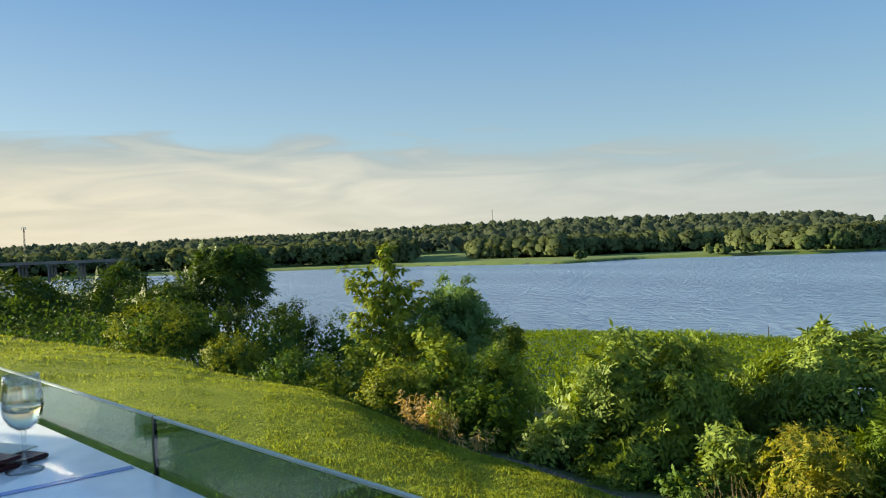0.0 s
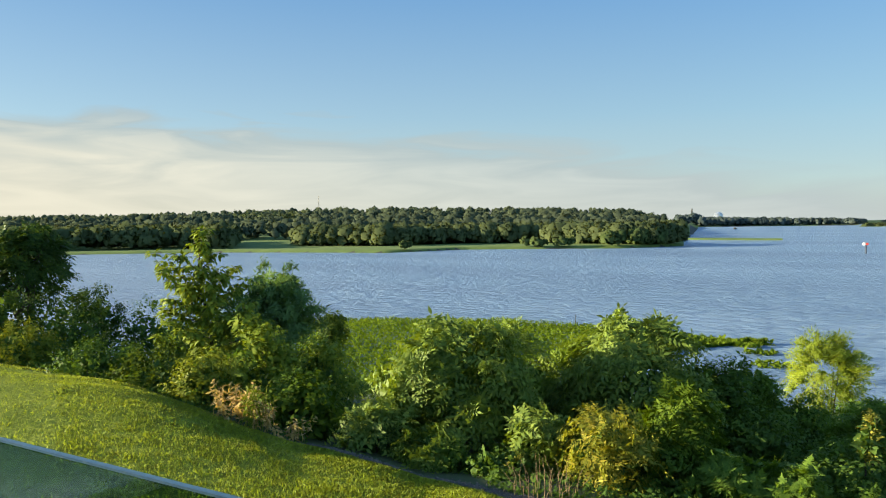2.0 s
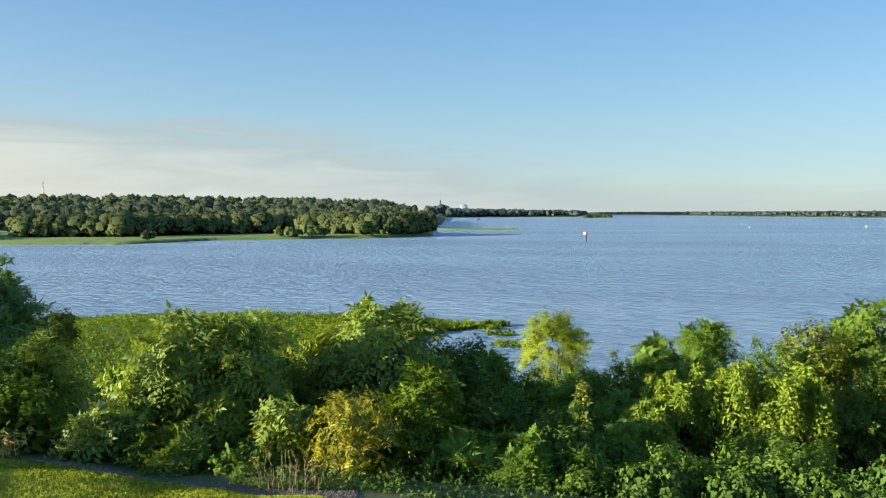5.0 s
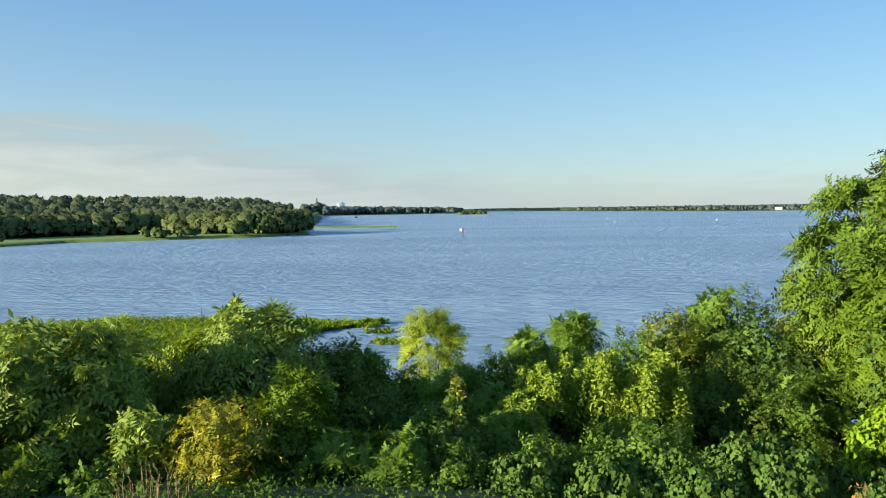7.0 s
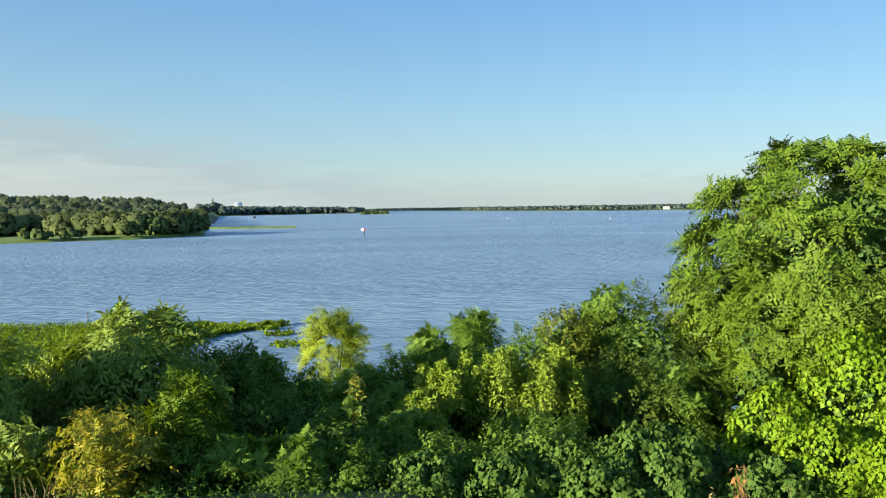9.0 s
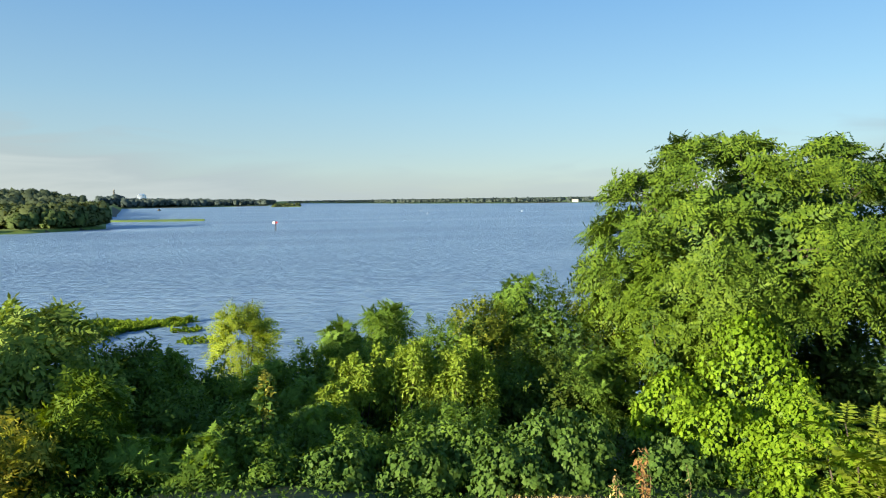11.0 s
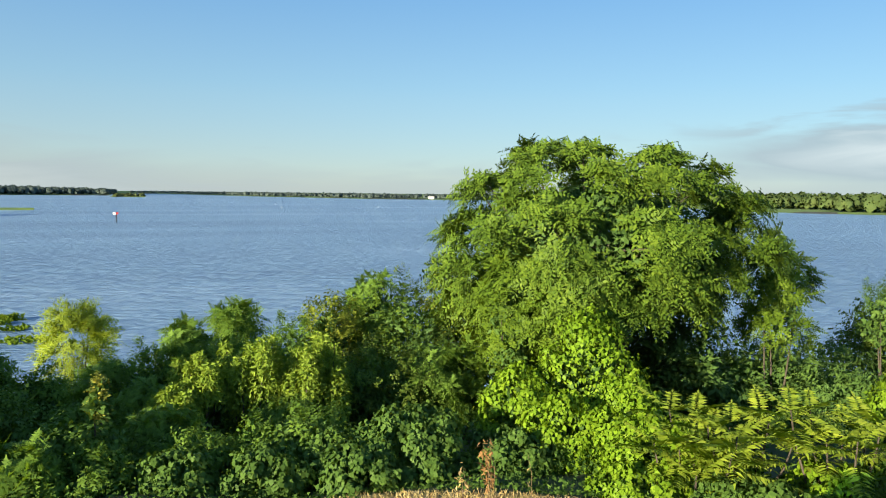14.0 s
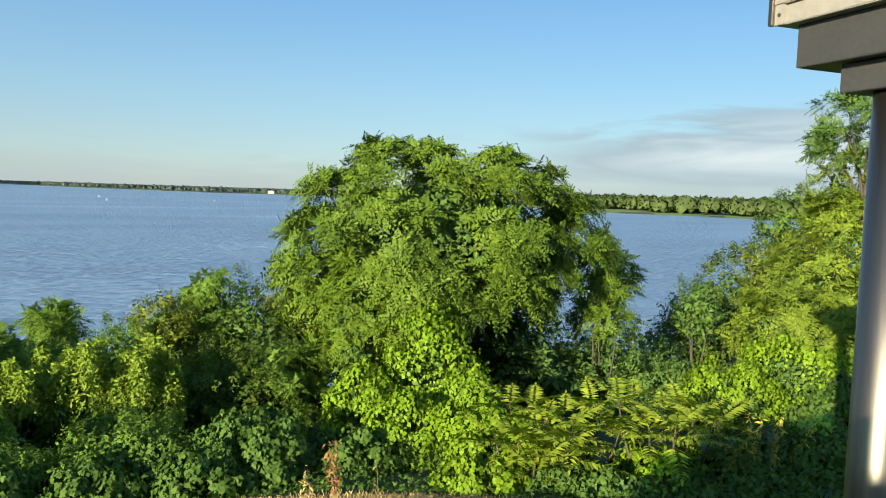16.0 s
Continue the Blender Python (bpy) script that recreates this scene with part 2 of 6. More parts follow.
def water_material():
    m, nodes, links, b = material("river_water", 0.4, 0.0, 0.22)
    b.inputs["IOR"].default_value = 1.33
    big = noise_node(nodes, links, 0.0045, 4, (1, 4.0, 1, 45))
    # the sky's blue reflection is put into the base colour; gloss is low
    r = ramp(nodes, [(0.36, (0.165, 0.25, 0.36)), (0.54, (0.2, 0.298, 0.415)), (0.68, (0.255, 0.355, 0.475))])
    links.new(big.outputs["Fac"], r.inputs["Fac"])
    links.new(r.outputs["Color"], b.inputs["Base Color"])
    small = noise_node(nodes, links, 0.75, 4, (0.8, 3.0, 1, 48))
    mid = noise_node(nodes, links, 0.16, 3, (1.0, 3.0, 1, 36))
    b1 = nodes.new("ShaderNodeBump")
    b1.inputs["Strength"].default_value, b1.inputs["Distance"].default_value = 1.0, 1.0
    links.new(small.outputs["Fac"], b1.inputs["Height"])
    b2 = nodes.new("ShaderNodeBump")
    b2.inputs["Strength"].default_value, b2.inputs["Distance"].default_value = 1.0, 1.3
    links.new(mid.outputs["Fac"], b2.inputs["Height"])
    links.new(b1.outputs["Normal"], b2.inputs["Normal"])
    links.new(b2.outputs["Normal"], b.inputs["Normal"])
    return m


M_WATER = water_material()

# ---------------------------------------------------------------- building helpers
rng = np.random.default_rng(7)


def mesh_object(name, verts, faces, mat, parent=None, label="", smooth=False):
    me = bpy.data.meshes.new(name)
    me.from_pydata([tuple(v) for v in verts], [], [tuple(f) for f in faces])
    for m in (mat if isinstance(mat, (list, tuple)) else [mat]):
        me.materials.append(m)
    if smooth:
        me.polygons.foreach_set("use_smooth", [True] * len(me.polygons))
    ob = new(name, me)
    ob.parent = parent
    if label:
        tagged(ob, label)
    return ob


def part(name, bm, mat, parent, label=""):
    """Links a bmesh as one mesh under a thing."""
    me = bpy.data.meshes.new(name)
    bm.to_mesh(me)
    bm.free()
    me.materials.append(mat)
    ob = new(name, me)
    ob.parent = parent
    if label:
        tagged(ob, label)
    return ob


def thing(name, x, y, z, label, category, group="", kind="", turn=0.0):
    ob = new(name)
    ob.matrix_world = pose(x, y, z, 0, 0, turn)
    ob.empty_display_size = 0.1
    return tagged(ob, label, category, group, kind)


def box(bm, cx, cy, cz, sx, sy, sz, bevel=0.0, turn=0.0):
    made = bmesh.ops.create_cube(bm, size=1.0, matrix=pose(cx, cy, cz, 0, 0, turn) @ Matrix.Diagonal((sx, sy, sz, 1)))
    if bevel:
        edges = list({e for v in made["verts"] for e in v.link_edges})
        bmesh.ops.bevel(bm, geom=edges, offset=bevel, segments=2, affect="EDGES")
    return bm


def lathe(bm, profile, n=32, at=(0, 0, 0)):
    """A turned body from (radius, height) pairs."""
    rings = []
    for r, z in profile:
        rings.append([bm.verts.new((at[0] + r * math.cos(2 * math.pi * i / n), at[1] + r * math.sin(2 * math.pi * i / n), at[2] + z)) for i in range(n)])
    for a, b in zip(rings, rings[1:]):
        for i in range(n):
            f = bm.faces.new((a[i], a[(i + 1) % n], b[(i + 1) % n], b[i]))
            f.smooth = True
    for ring, flip in ((rings[0], True), (rings[-1], False)):
        bm.faces.new(list(reversed(ring)) if flip else ring)
    return bm


def tube(bm, path, r0, r1, n=6):
    """A tapering limb along a path."""
    path = [Vector(p) for p in path]
    rings = []
    for i, p in enumerate(path):
        d = (path[min(i + 1, len(path) - 1)] - path[max(i - 1, 0)]).normalized()
        side = d.cross(Vector((0.31, 0.2, 0.93) if abs(d.z) < 0.9 else (1, 0, 0))).normalized()
        up = side.cross(d)
        r = r0 + (r1 - r0) * i / max(1, len(path) - 1)
        rings.append([bm.verts.new(p + r * (math.cos(2 * math.pi * k / n) * side + math.sin(2 * math.pi * k / n) * up)) for k in range(n)])
    for a, b in zip(rings, rings[1:]):
        for k in range(n):
            f = bm.faces.new((a[k], a[(k + 1) % n], b[(k + 1) % n], b[k]))
            f.smooth = True
    return bm


def unit(v):
    return v / np.maximum(np.linalg.norm(v, axis=1, keepdims=True), 1e-9)


def leaf_cloud(name, pos, axis, normal, length, ratio, mat, parent=None, fold=0.18, wide=0.45, plain=False, soft=None, weight=0.55):
    """One mesh of many folded leaves: a foot, two sides and a tip each; plain ones are mere blades.
    soft gives the way that each leaf's clump bulges, towards which its shading is rounded."""
    n = len(pos)
    axis = unit(axis)
    side = unit(np.cross(axis, normal))
    up = np.cross(side, axis)
    L = np.broadcast_to(np.asarray(length, float), (n,))[:, None]
    W = L * ratio / 2
    if plain:
        v = np.stack([pos - side * W, pos + side * W, pos + axis * L], 1)
        tri = np.arange(n * 3, dtype=np.int32)
    else:
        v = np.empty((n, 4, 3))
        v[:, 0] = pos
        v[:, 1] = pos + axis * L * wide + side * W + up * W * fold * 2
        v[:, 2] = pos + axis * L - up * L * 0.12
        v[:, 3] = pos + axis * L * wide - side * W + up * W * fold * 2
        tri = ((np.arange(n) * 4)[:, None] + np.array([0, 1, 2, 0, 2, 3])).reshape(-1).astype(np.int32)
    corners = v.shape[1]
    me = bpy.data.meshes.new(name)
    me.vertices.add(n * corners)
    me.vertices.foreach_set("co", v.reshape(-1))
    me.loops.add(len(tri))
    me.loops.foreach_set("vertex_index", tri)
    me.polygons.add(len(tri) // 3)
    me.polygons.foreach_set("loop_start", np.arange(0, len(tri), 3, dtype=np.int32))
    me.polygons.foreach_set("loop_total", np.full(len(tri) // 3, 3, dtype=np.int32))
    me.update(calc_edges=True)
    if soft is not None:
        face = unit(up)
        face = face * np.where((face * soft).sum(1, keepdims=True) < 0, -1, 1)
        bent = unit(face * (1 - weight) + soft * weight)
        at = me.attributes.new("custom_normal", "FLOAT_VECTOR", "POINT")
        at.data.foreach_set("vector", np.repeat(bent, corners, 0).reshape(-1))
    me.materials.append(mat)
    ob = new(name, me)
    ob.parent = parent
    return ob


def frond_leaves(root, axis, normal, length, pairs, leaflet, hang=1.0):
    """The leaflets of feather-like leaves: feet, directions, normals and lengths."""
    n = len(root)
    axis = unit(axis)
    side = unit(np.cross(axis, normal))
    up = np.cross(side, axis)
    P, A, N, L = [], [], [], []
    for k in range(pairs):
        s = 0.16 + 0.84 * (k + 0.5) / pairs
        at = root + axis * (length * s)[:, None] - np.array([0, 0, hang]) * (length * 0.28 * s * s)[:, None]
        taper = math.sin(math.pi * (0.18 + 0.76 * s)) ** 0.6
        for sg in (-1, 1):
            P.append(at)
            A.append(axis * 0.45 + sg * side + rng.normal(0, 0.12, (n, 3)) - np.array([0, 0, 0.22 * hang]))
            N.append(up + rng.normal(0, 0.15, (n, 3)))
            L.append(leaflet * length * taper * rng.uniform(0.85, 1.15, n))
    tip = root + axis * length[:, None] * 0.98 - np.array([0, 0, hang]) * (length * 0.28)[:, None]
    P.append(tip), A.append(axis - np.array([0, 0, 0.3])), N.append(up), L.append(leaflet * length * 0.9)
    return np.concatenate(P), np.concatenate(A), np.concatenate(N), np.concatenate(L)


def crown_points(n, rx, ry, rz, lobes, lobe_r, inner=0.45, low=-0.75, pad=0.9, rough=0.14):
    """Points, ways out of their lobes and ways out of the crown, for a crown made of uneven lobes, about its middle."""
    i = np.arange(lobes) + 0.5
    h = 1 - (1 - low) * i / lobes
    a = i * 2.39996 + rng.random() * 6
    w = np.sqrt(np.maximum(0, 1 - h * h))
    d = unit(np.stack([w * np.cos(a), w * np.sin(a), h], -1) + rng.normal(0, 0.12, (lobes, 3)))
    size = lobe_r * rng.uniform(0.7, 1.2, lobes) * (rx + min(rz, 1.6 * rx)) / 2
    reach = np.maximum(0.2, 1 - 0.85 * size[:, None] / np.array([rx, ry, rz])) * rng.uniform(0.86, 1.08, (lobes, 1))
    centre = d * np.array([rx, ry, rz]) * reach
    pick = rng.choice(lobes, n, p=size ** 2 / (size ** 2).sum())
    out = unit(rng.normal(0, 1, (n, 3)) + 0.75 * d[pick] + np.array([0, 0, 0.25]))
    rad = size[pick] * (inner + (1 - inner) * rng.random(n) ** 0.45) * (1 + rough * rng.normal(0, 1, n))
    p = centre[pick] + out * rad[:, None] * np.array([1, 1, pad])
    return p, out, d[pick]


def whorls(p, way, count, length, pairs, leaflet, spread=1.0, hang=1.0):
    """Rosettes of feather-like leaves round twig ends at p that point along way: their leaflets, and each one's rosette."""
    n = len(p)
    e1 = unit(np.cross(way, rng.normal(0, 1, (n, 3))))
    e2 = np.cross(way, e1)
    R, A, N, L = [], [], [], []
    for k in range(count):
        a = 2 * np.pi * k / count + rng.uniform(-0.35, 0.35, n)
        lift = rng.uniform(0.15, 0.75, n)[:, None]
        R.append(p - way * 0.04 * (k % 3))
        A.append(spread * (np.cos(a)[:, None] * e1 + np.sin(a)[:, None] * e2) + way * lift)
        N.append(way + rng.normal(0, 0.15, (n, 3)) + np.array([0, 0, 0.1]))
        L.append(length * rng.uniform(0.7, 1.25, n))
    q, ax, nn, ln = frond_leaves(np.concatenate(R), np.concatenate(A), np.concatenate(N), np.concatenate(L), pairs, leaflet, hang)
    return q, ax, nn, ln, np.tile(np.arange(n), len(q) // n)


def grow(kind, ob, n, rx, ry, rz, mid, leaf, ratio, mat, lobes=9, lobe_r=0.5, name="crown", droop=0.35, low=-0.75, pairs=6, leaflet=0.3, sprig=9, flat=0.0, weight=0.5, plain=False):
    """A crown under the thing ob: leaves on short twigs, shingled broad leaves, or rosettes of feather-like leaves."""
    many = {"leaf": sprig, "frond": 6}.get(kind, 1)
    n = max(40, n // many)
    p, out, d = crown_points(n, rx, ry, rz, lobes, lobe_r, low=low, pad=0.9 - 0.4 * flat, inner=0.6)
    p = p + np.array(mid)
    # a few twigs stand out of the crown
    k = max(3, n // 14)
    lead = rng.choice(np.flatnonzero(out[:, 2] > 0.05), 14)
    pick = rng.integers(0, 14, k)
    way = unit(out[lead] * 0.8 + np.array([0, 0, 0.7]) + rng.normal(0, 0.3, (14, 3)))
    run = rng.uniform(0.05, 0.17, 14) * rx
    u = rng.random(k)
    p[:k] = p[lead][pick] + way[pick] * (run[pick] * u)[:, None] + rng.normal(0, 0.04, (k, 3)) * rx * (1.2 - u)[:, None]
    out[:k] = unit(way[pick] * 0.8 + rng.normal(0, 0.4, (k, 3)))
    soft = unit(out * 0.7 + d * 0.5 + np.array([0, 0, 0.15]))
    if kind == "frond":
        tip = unit(out * np.array([1, 1, 1 - 0.5 * flat]) + 0.3 * d + np.array([0, 0, 0.08 + 0.5 * flat]) + rng.normal(0, 0.2, (n, 3)))
        p, axis, normal, size, own = whorls(p, tip, many, leaf * rng.uniform(0.75, 1.25, n), pairs, leaflet, hang=0.5 + droop)
        return leaf_cloud(name, p, axis, normal, size, ratio, mat, ob, soft=soft[own], weight=weight, plain=plain)
    if kind == "shingle":
        normal = unit(out + 0.25 * d + np.array([0, 0, 0.25]) + rng.normal(0, 0.28, (n, 3)))
        axis = np.array([0, 0, -1.0]) + rng.normal(0, 0.45, (n, 3)) + 0.3 * out
        return leaf_cloud(name, p, axis, normal, leaf * rng.uniform(0.6, 1.3, n), ratio, mat, ob, fold=0.12, wide=0.36, soft=soft, weight=0.35)
    twig = unit(out + 0.3 * d + rng.normal(0, 0.3, (n, 3)) + np.array([0, 0, 0.25]))
    normal = unit(out * 0.8 + np.array([0, 0, 0.4]) + rng.normal(0, 0.25, (n, 3)))
    side = unit(np.cross(twig, normal))
    P, A, N, L = [], [], [], []
    big = leaf * rng.uniform(0.75, 1.25, n)
    for k in range(sprig):
        t = (k / sprig - 0.6) * 3.0
        P.append(p + twig * (big * t)[:, None] + rng.normal(0, 0.22, (n, 3)) * big[:, None])
        A.append(twig * 0.5 + side * (0.9 if k % 2 else -0.9) + rng.normal(0, 0.25, (n, 3)) - np.array([0, 0, droop]))
        N.append(normal + rng.normal(0, 0.22, (n, 3)))
        L.append(big * rng.uniform(0.65, 1.2, n) * (1.05 - 0.35 * k / sprig))
    return leaf_cloud(name, np.concatenate(P), np.concatenate(A), np.concatenate(N), np.concatenate(L), ratio, mat, ob, soft=np.tile(soft, (sprig, 1)), weight=weight)


def stems(ob, foot, mid, spread, count, r0, mat=M_BARK, name="stem"):
    """Bent stems from the foot up into the crown, each a part of its own."""
    for i in range(count):
        a = 2 * math.pi * (i + 0.3 * random.random()) / count
        tip = Vector(mid) + Vector((math.cos(a) * spread, math.sin(a) * spread, random.uniform(-0.1, 0.35) * spread))
        start = Vector(foot) + Vector((math.cos(a), math.sin(a), 0)) * r0 * 2
        bend = start.lerp(tip, 0.5) + Vector((random.uniform(-1, 1), random.uniform(-1, 1), 0.3)) * spread * 0.2
        part(name, tube(bmesh.new(), [start, start.lerp(bend, 0.6), bend, bend.lerp(tip, 0.5), tip], r0, r0 * 0.25), mat, ob)


# ---------------------------------------------------------------- the lie of the land
WATER = EYE - 13.0
# bearing, distance and height of the lawn's edge; distance of the near water line
EDGE = ((-180, 40, 0.0, 400), (-75, 34, 0.0, 120), (-60, 25, -0.25, 85), (-31, 20, -0.53, 78), (-18, 14, -0.80, 70), (-4, 10, -1.10, 62),
        (2, 9.3, -1.36, 60), (12, 8.0, -1.50, 60), (19, 7.3, -1.47, 58), (40, 7.0, -1.60, 50), (57, 7.8, -2.06, 46), (66, 8.1, -2.03, 45),
        (81, 8.2, -1.99, 45), (95, 7.6, -1.8, 55), (105, 7.5, -1.7, 90), (125, 9, -1.2, 200), (140, 30, 0.0, 400), (180, 40, 0.0, 400))
# bearing and distance of the far shore, and how high the land behind it climbs
SHORE = ((-180, 4600, 0), (-75, 480, 13), (-31, 450, 13), (-14, 405, 15), (-4, 388, 19), (9, 340, 22), (15, 372, 22), (27, 376, 17), (31.6, 410, 4),
         (32.4, 1780, 13), (42.6, 1900, 4), (43.6, 3200, 8), (46.5, 3100, 8), (49, 2500, 8), (53, 1970, 8), (61, 1550, 8), (80, 1480, 8), (86, 760, 5), (90, 690, 5), (98, 660, 5),
         (110, 560, 5), (125, 560, 5), (140, 4600, 0), (180, 4600, 0))
EB, ED, EZ, EW = (np.array(c, float) for c in zip(*EDGE))
SB, SD, SH = (np.array(c, float) for c in zip(*SHORE))


def land(x, y):
    """The height of the ground."""
    x, y = np.asarray(x, float), np.asarray(y, float)
    D, b = np.hypot(x, y), np.degrees(np.arctan2(x, y))
    de, ze, dw = np.interp(b, EB, ED), np.interp(b, EB, EZ), np.interp(b, EB, EW)
    ds, hs = np.interp(b, SB, SD), np.interp(b, SB, SH)
    level = np.interp(b, [28, 50, 105, 125], [1.0, 0.62, 0.62, 1.0])
    lawn = -0.06 + (ze + 0.06) * np.clip((D - 1.3) / (np.maximum(de - 1.3, 1) * level), 0, 1) ** 1.7
    s = np.clip((D - de) / (dw - de), 0, 1)
    slope = ze + (WATER - 0.4 - ze) * (0.72 * s + 0.28 * s * s * (3 - 2 * s))
    z = np.where(D < de, lawn, slope)
    z = np.where(D > dw, WATER - 0.4 - 1.6 * np.clip((D - dw) / 60, 0, 1), z)
    up = np.clip((D - ds + 4) / 8, 0, 1)
    far = WATER + 1.3 + hs * np.clip((D - ds - 120) / 500, 0, 1) ** 1.2
    z = np.where(D > ds - 4, (WATER - 2) * (1 - up) + far * up, z)
    swell = 0.05 * np.sin(0.9 * x + 0.4 * y) * np.sin(0.7 * y - 0.35 * x + 1) + 0.025 * np.sin(2.3 * x - 1.1 * y) * np.sin(1.9 * y + 0.6 * x)
    return z + swell * np.clip((D - 2) / 8, 0, 1)


def place(bearing, dist):
    return dist * math.sin(radians(bearing)), dist * math.cos(radians(bearing))


def build_ground():
    bear = np.concatenate([np.arange(-180, -76, 4), np.arange(-76, 126, 0.7), np.arange(126, 180.1, 4)])
    dist = np.concatenate([np.arange(0.0, 6.4, 0.4), np.arange(6.4, 10.4, 0.1), np.arange(10.4, 30, 0.8), np.arange(30, 130, 4.0), np.geomspace(130, 320, 10)[:-1],
                           np.arange(320, 480, 4.0), np.geomspace(480, 4900, 60)])
    g, r = np.meshgrid(np.radians(bear), dist, indexing="ij")
    x, y = r * np.sin(g), r * np.cos(g)
    z = land(x, y)
    nb, nd = x.shape
    idx = np.arange(nb * nd).reshape(nb, nd)
    faces = np.stack([idx[:-1, :-1], idx[:-1, 1:], idx[1:, 1:], idx[1:, :-1]], -1).reshape(-1, 4)
    ob = mesh_object("ground", np.stack([x, y, z], -1).reshape(-1, 3), faces, [M_LAWN, M_SLOPE, M_FIELD, M_BED, M_GRAVEL, M_CUT], smooth=True)
    fb = np.degrees((g[:-1, :-1] + g[1:, 1:]) / 2)
    fr = (r[:-1, :-1] + r[1:, 1:]) / 2
    de, ds, dw = np.interp(fb, EB, ED), np.interp(fb, SB, SD), np.interp(fb, EB, EW)
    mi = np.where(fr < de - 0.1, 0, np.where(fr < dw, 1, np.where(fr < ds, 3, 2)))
    ragged = 0.12 * np.sin(fb * 2.1) + 0.08 * np.sin(fb * 5.3 + 1)
    mi = np.where((fb > 0.5) & (fb < 27) & (fr > de - 0.05 + ragged * 0.4) & (fr < de + 0.3 + ragged * 0.6), 4, mi)
    mi = np.where((fb > 58) & (fb < 110) & (fr > de - 2.6) & (fr < de + 0.3 + ragged), 5, mi)
    ob.data.polygons.foreach_set("material_index", mi.reshape(-1).astype(np.int32))
    return tagged(ob, "mown lawn falling to a wooded river bank and far meadows", "ground", kind="structure")


ground = build_ground()


def build_water():
    n, R = 96, 4880
    verts = [(0, 0, WATER)] + [(R * math.sin(2 * math.pi * i / n), R * math.cos(2 * math.pi * i / n), WATER) for i in range(n)]
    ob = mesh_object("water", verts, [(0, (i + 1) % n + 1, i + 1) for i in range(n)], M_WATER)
    return tagged(ob, "wide blue river with small wind ripples", "water", kind="structure")


water = build_water()


# ---------------------------------------------------------------- terrace, guard and building
def gz(x, y):
    return float(land(x, y))


# the guard runs at 45 degrees: along (0.7141, -0.7) from the seam between the panes
SEAM = Vector((-0.605, 1.505, 0.0))
ALONG = Vector((0.7141, -0.7000, 0.0))
OUT = Vector((0.7000, 0.7141, 0.0))
TABLE, GUARD = 0.876, 0.986


def guard_point(s, o, z):
    return SEAM + ALONG * s + OUT * o + Vector((0, 0, z))


def slab(bm, s0, s1, o0, o1, z0, z1):
    """A box laid along the guard."""
    v = [bm.verts.new(guard_point(s, o, z)) for z in (z0, z1) for s, o in ((s0, o0), (s1, o0), (s1, o1), (s0, o1))]
    for f in ((3, 2, 1, 0), (4, 5, 6, 7), (0, 1, 5, 4), (1, 2, 6, 5), (2, 3, 7, 6), (3, 0, 4, 7)):
        bm.faces.new([v[i] for i in f])
    return bm


def bevelled(bm, w):
    bmesh.ops.bevel(bm, geom=bm.edges[:], offset=w, segments=2, affect="EDGES")
    return bm


terrace = part("terrace_floor", bevelled(slab(bmesh.new(), -6, 7, -5.5, 0.1, -0.5, 0.0), 0.01), M_PAVING, None)
tagged(terrace, "dark stone terrace behind the glass guard", "floor", kind="structure")

wall = part("wall_south", box(bmesh.new(), 0.0, -7.3, 0.9, 10.9, 0.3, 4.0), M_PLASTER, None)
tagged(wall, "plain rendered house wall behind the terrace", "wall", kind="structure")


# unseen wall added to block the sun from the table and panes
wall = part("sun_block_west", box(bmesh.new(), -5.3, 0.75, 0.925, 0.3, 4.7, 2.85), M_SUNBLOCK, None)
tagged(wall, "unseen dark wall added to keep the sun off the terrace table", "wall", kind="structure")


def build_guard():
    g = thing("glass_guard", SEAM.x, SEAM.y, 0, "frameless greenish glass guard with a dark seam beside the table", "railing")
    inv = g.matrix_world.inverted()
    for s0, s1 in ((-4.2, -1.405), (-1.395, -0.005), (0.005, 1.395), (1.405, 2.9)):
        pane = part("glass_panel", bevelled(slab(bmesh.new(), s0, s1, 0.0, 0.009, 0.06, GUARD - 0.004), 0.0015), M_PANEGLASS, None)
        pane.parent, pane.matrix_parent_inverse = g, inv
        pane.visible_shadow = s0 > -2
        rim = part("top_edge", slab(bmesh.new(), s0, s1, 0.0, 0.009, GUARD - 0.0035, GUARD), M_EDGE, pane, "pale ground top edge")
    for s in (-1.4, 0.0, 1.4):
        seam = part("seam", slab(bmesh.new(), s - 0.0045, s + 0.0045, 0.001, 0.008, 0.06, GUARD - 0.001), M_BLACK, None, "black rubber seam")
        seam.parent, seam.matrix_parent_inverse = g, inv
    shoe = part("base_channel", bevelled(slab(bmesh.new(), -4.2, 2.9, -0.03, 0.042, 0.0, 0.09), 0.004), M_BEAM, None, "dark grey steel base channel")
    shoe.parent, shoe.matrix_parent_inverse = g, inv


build_guard()


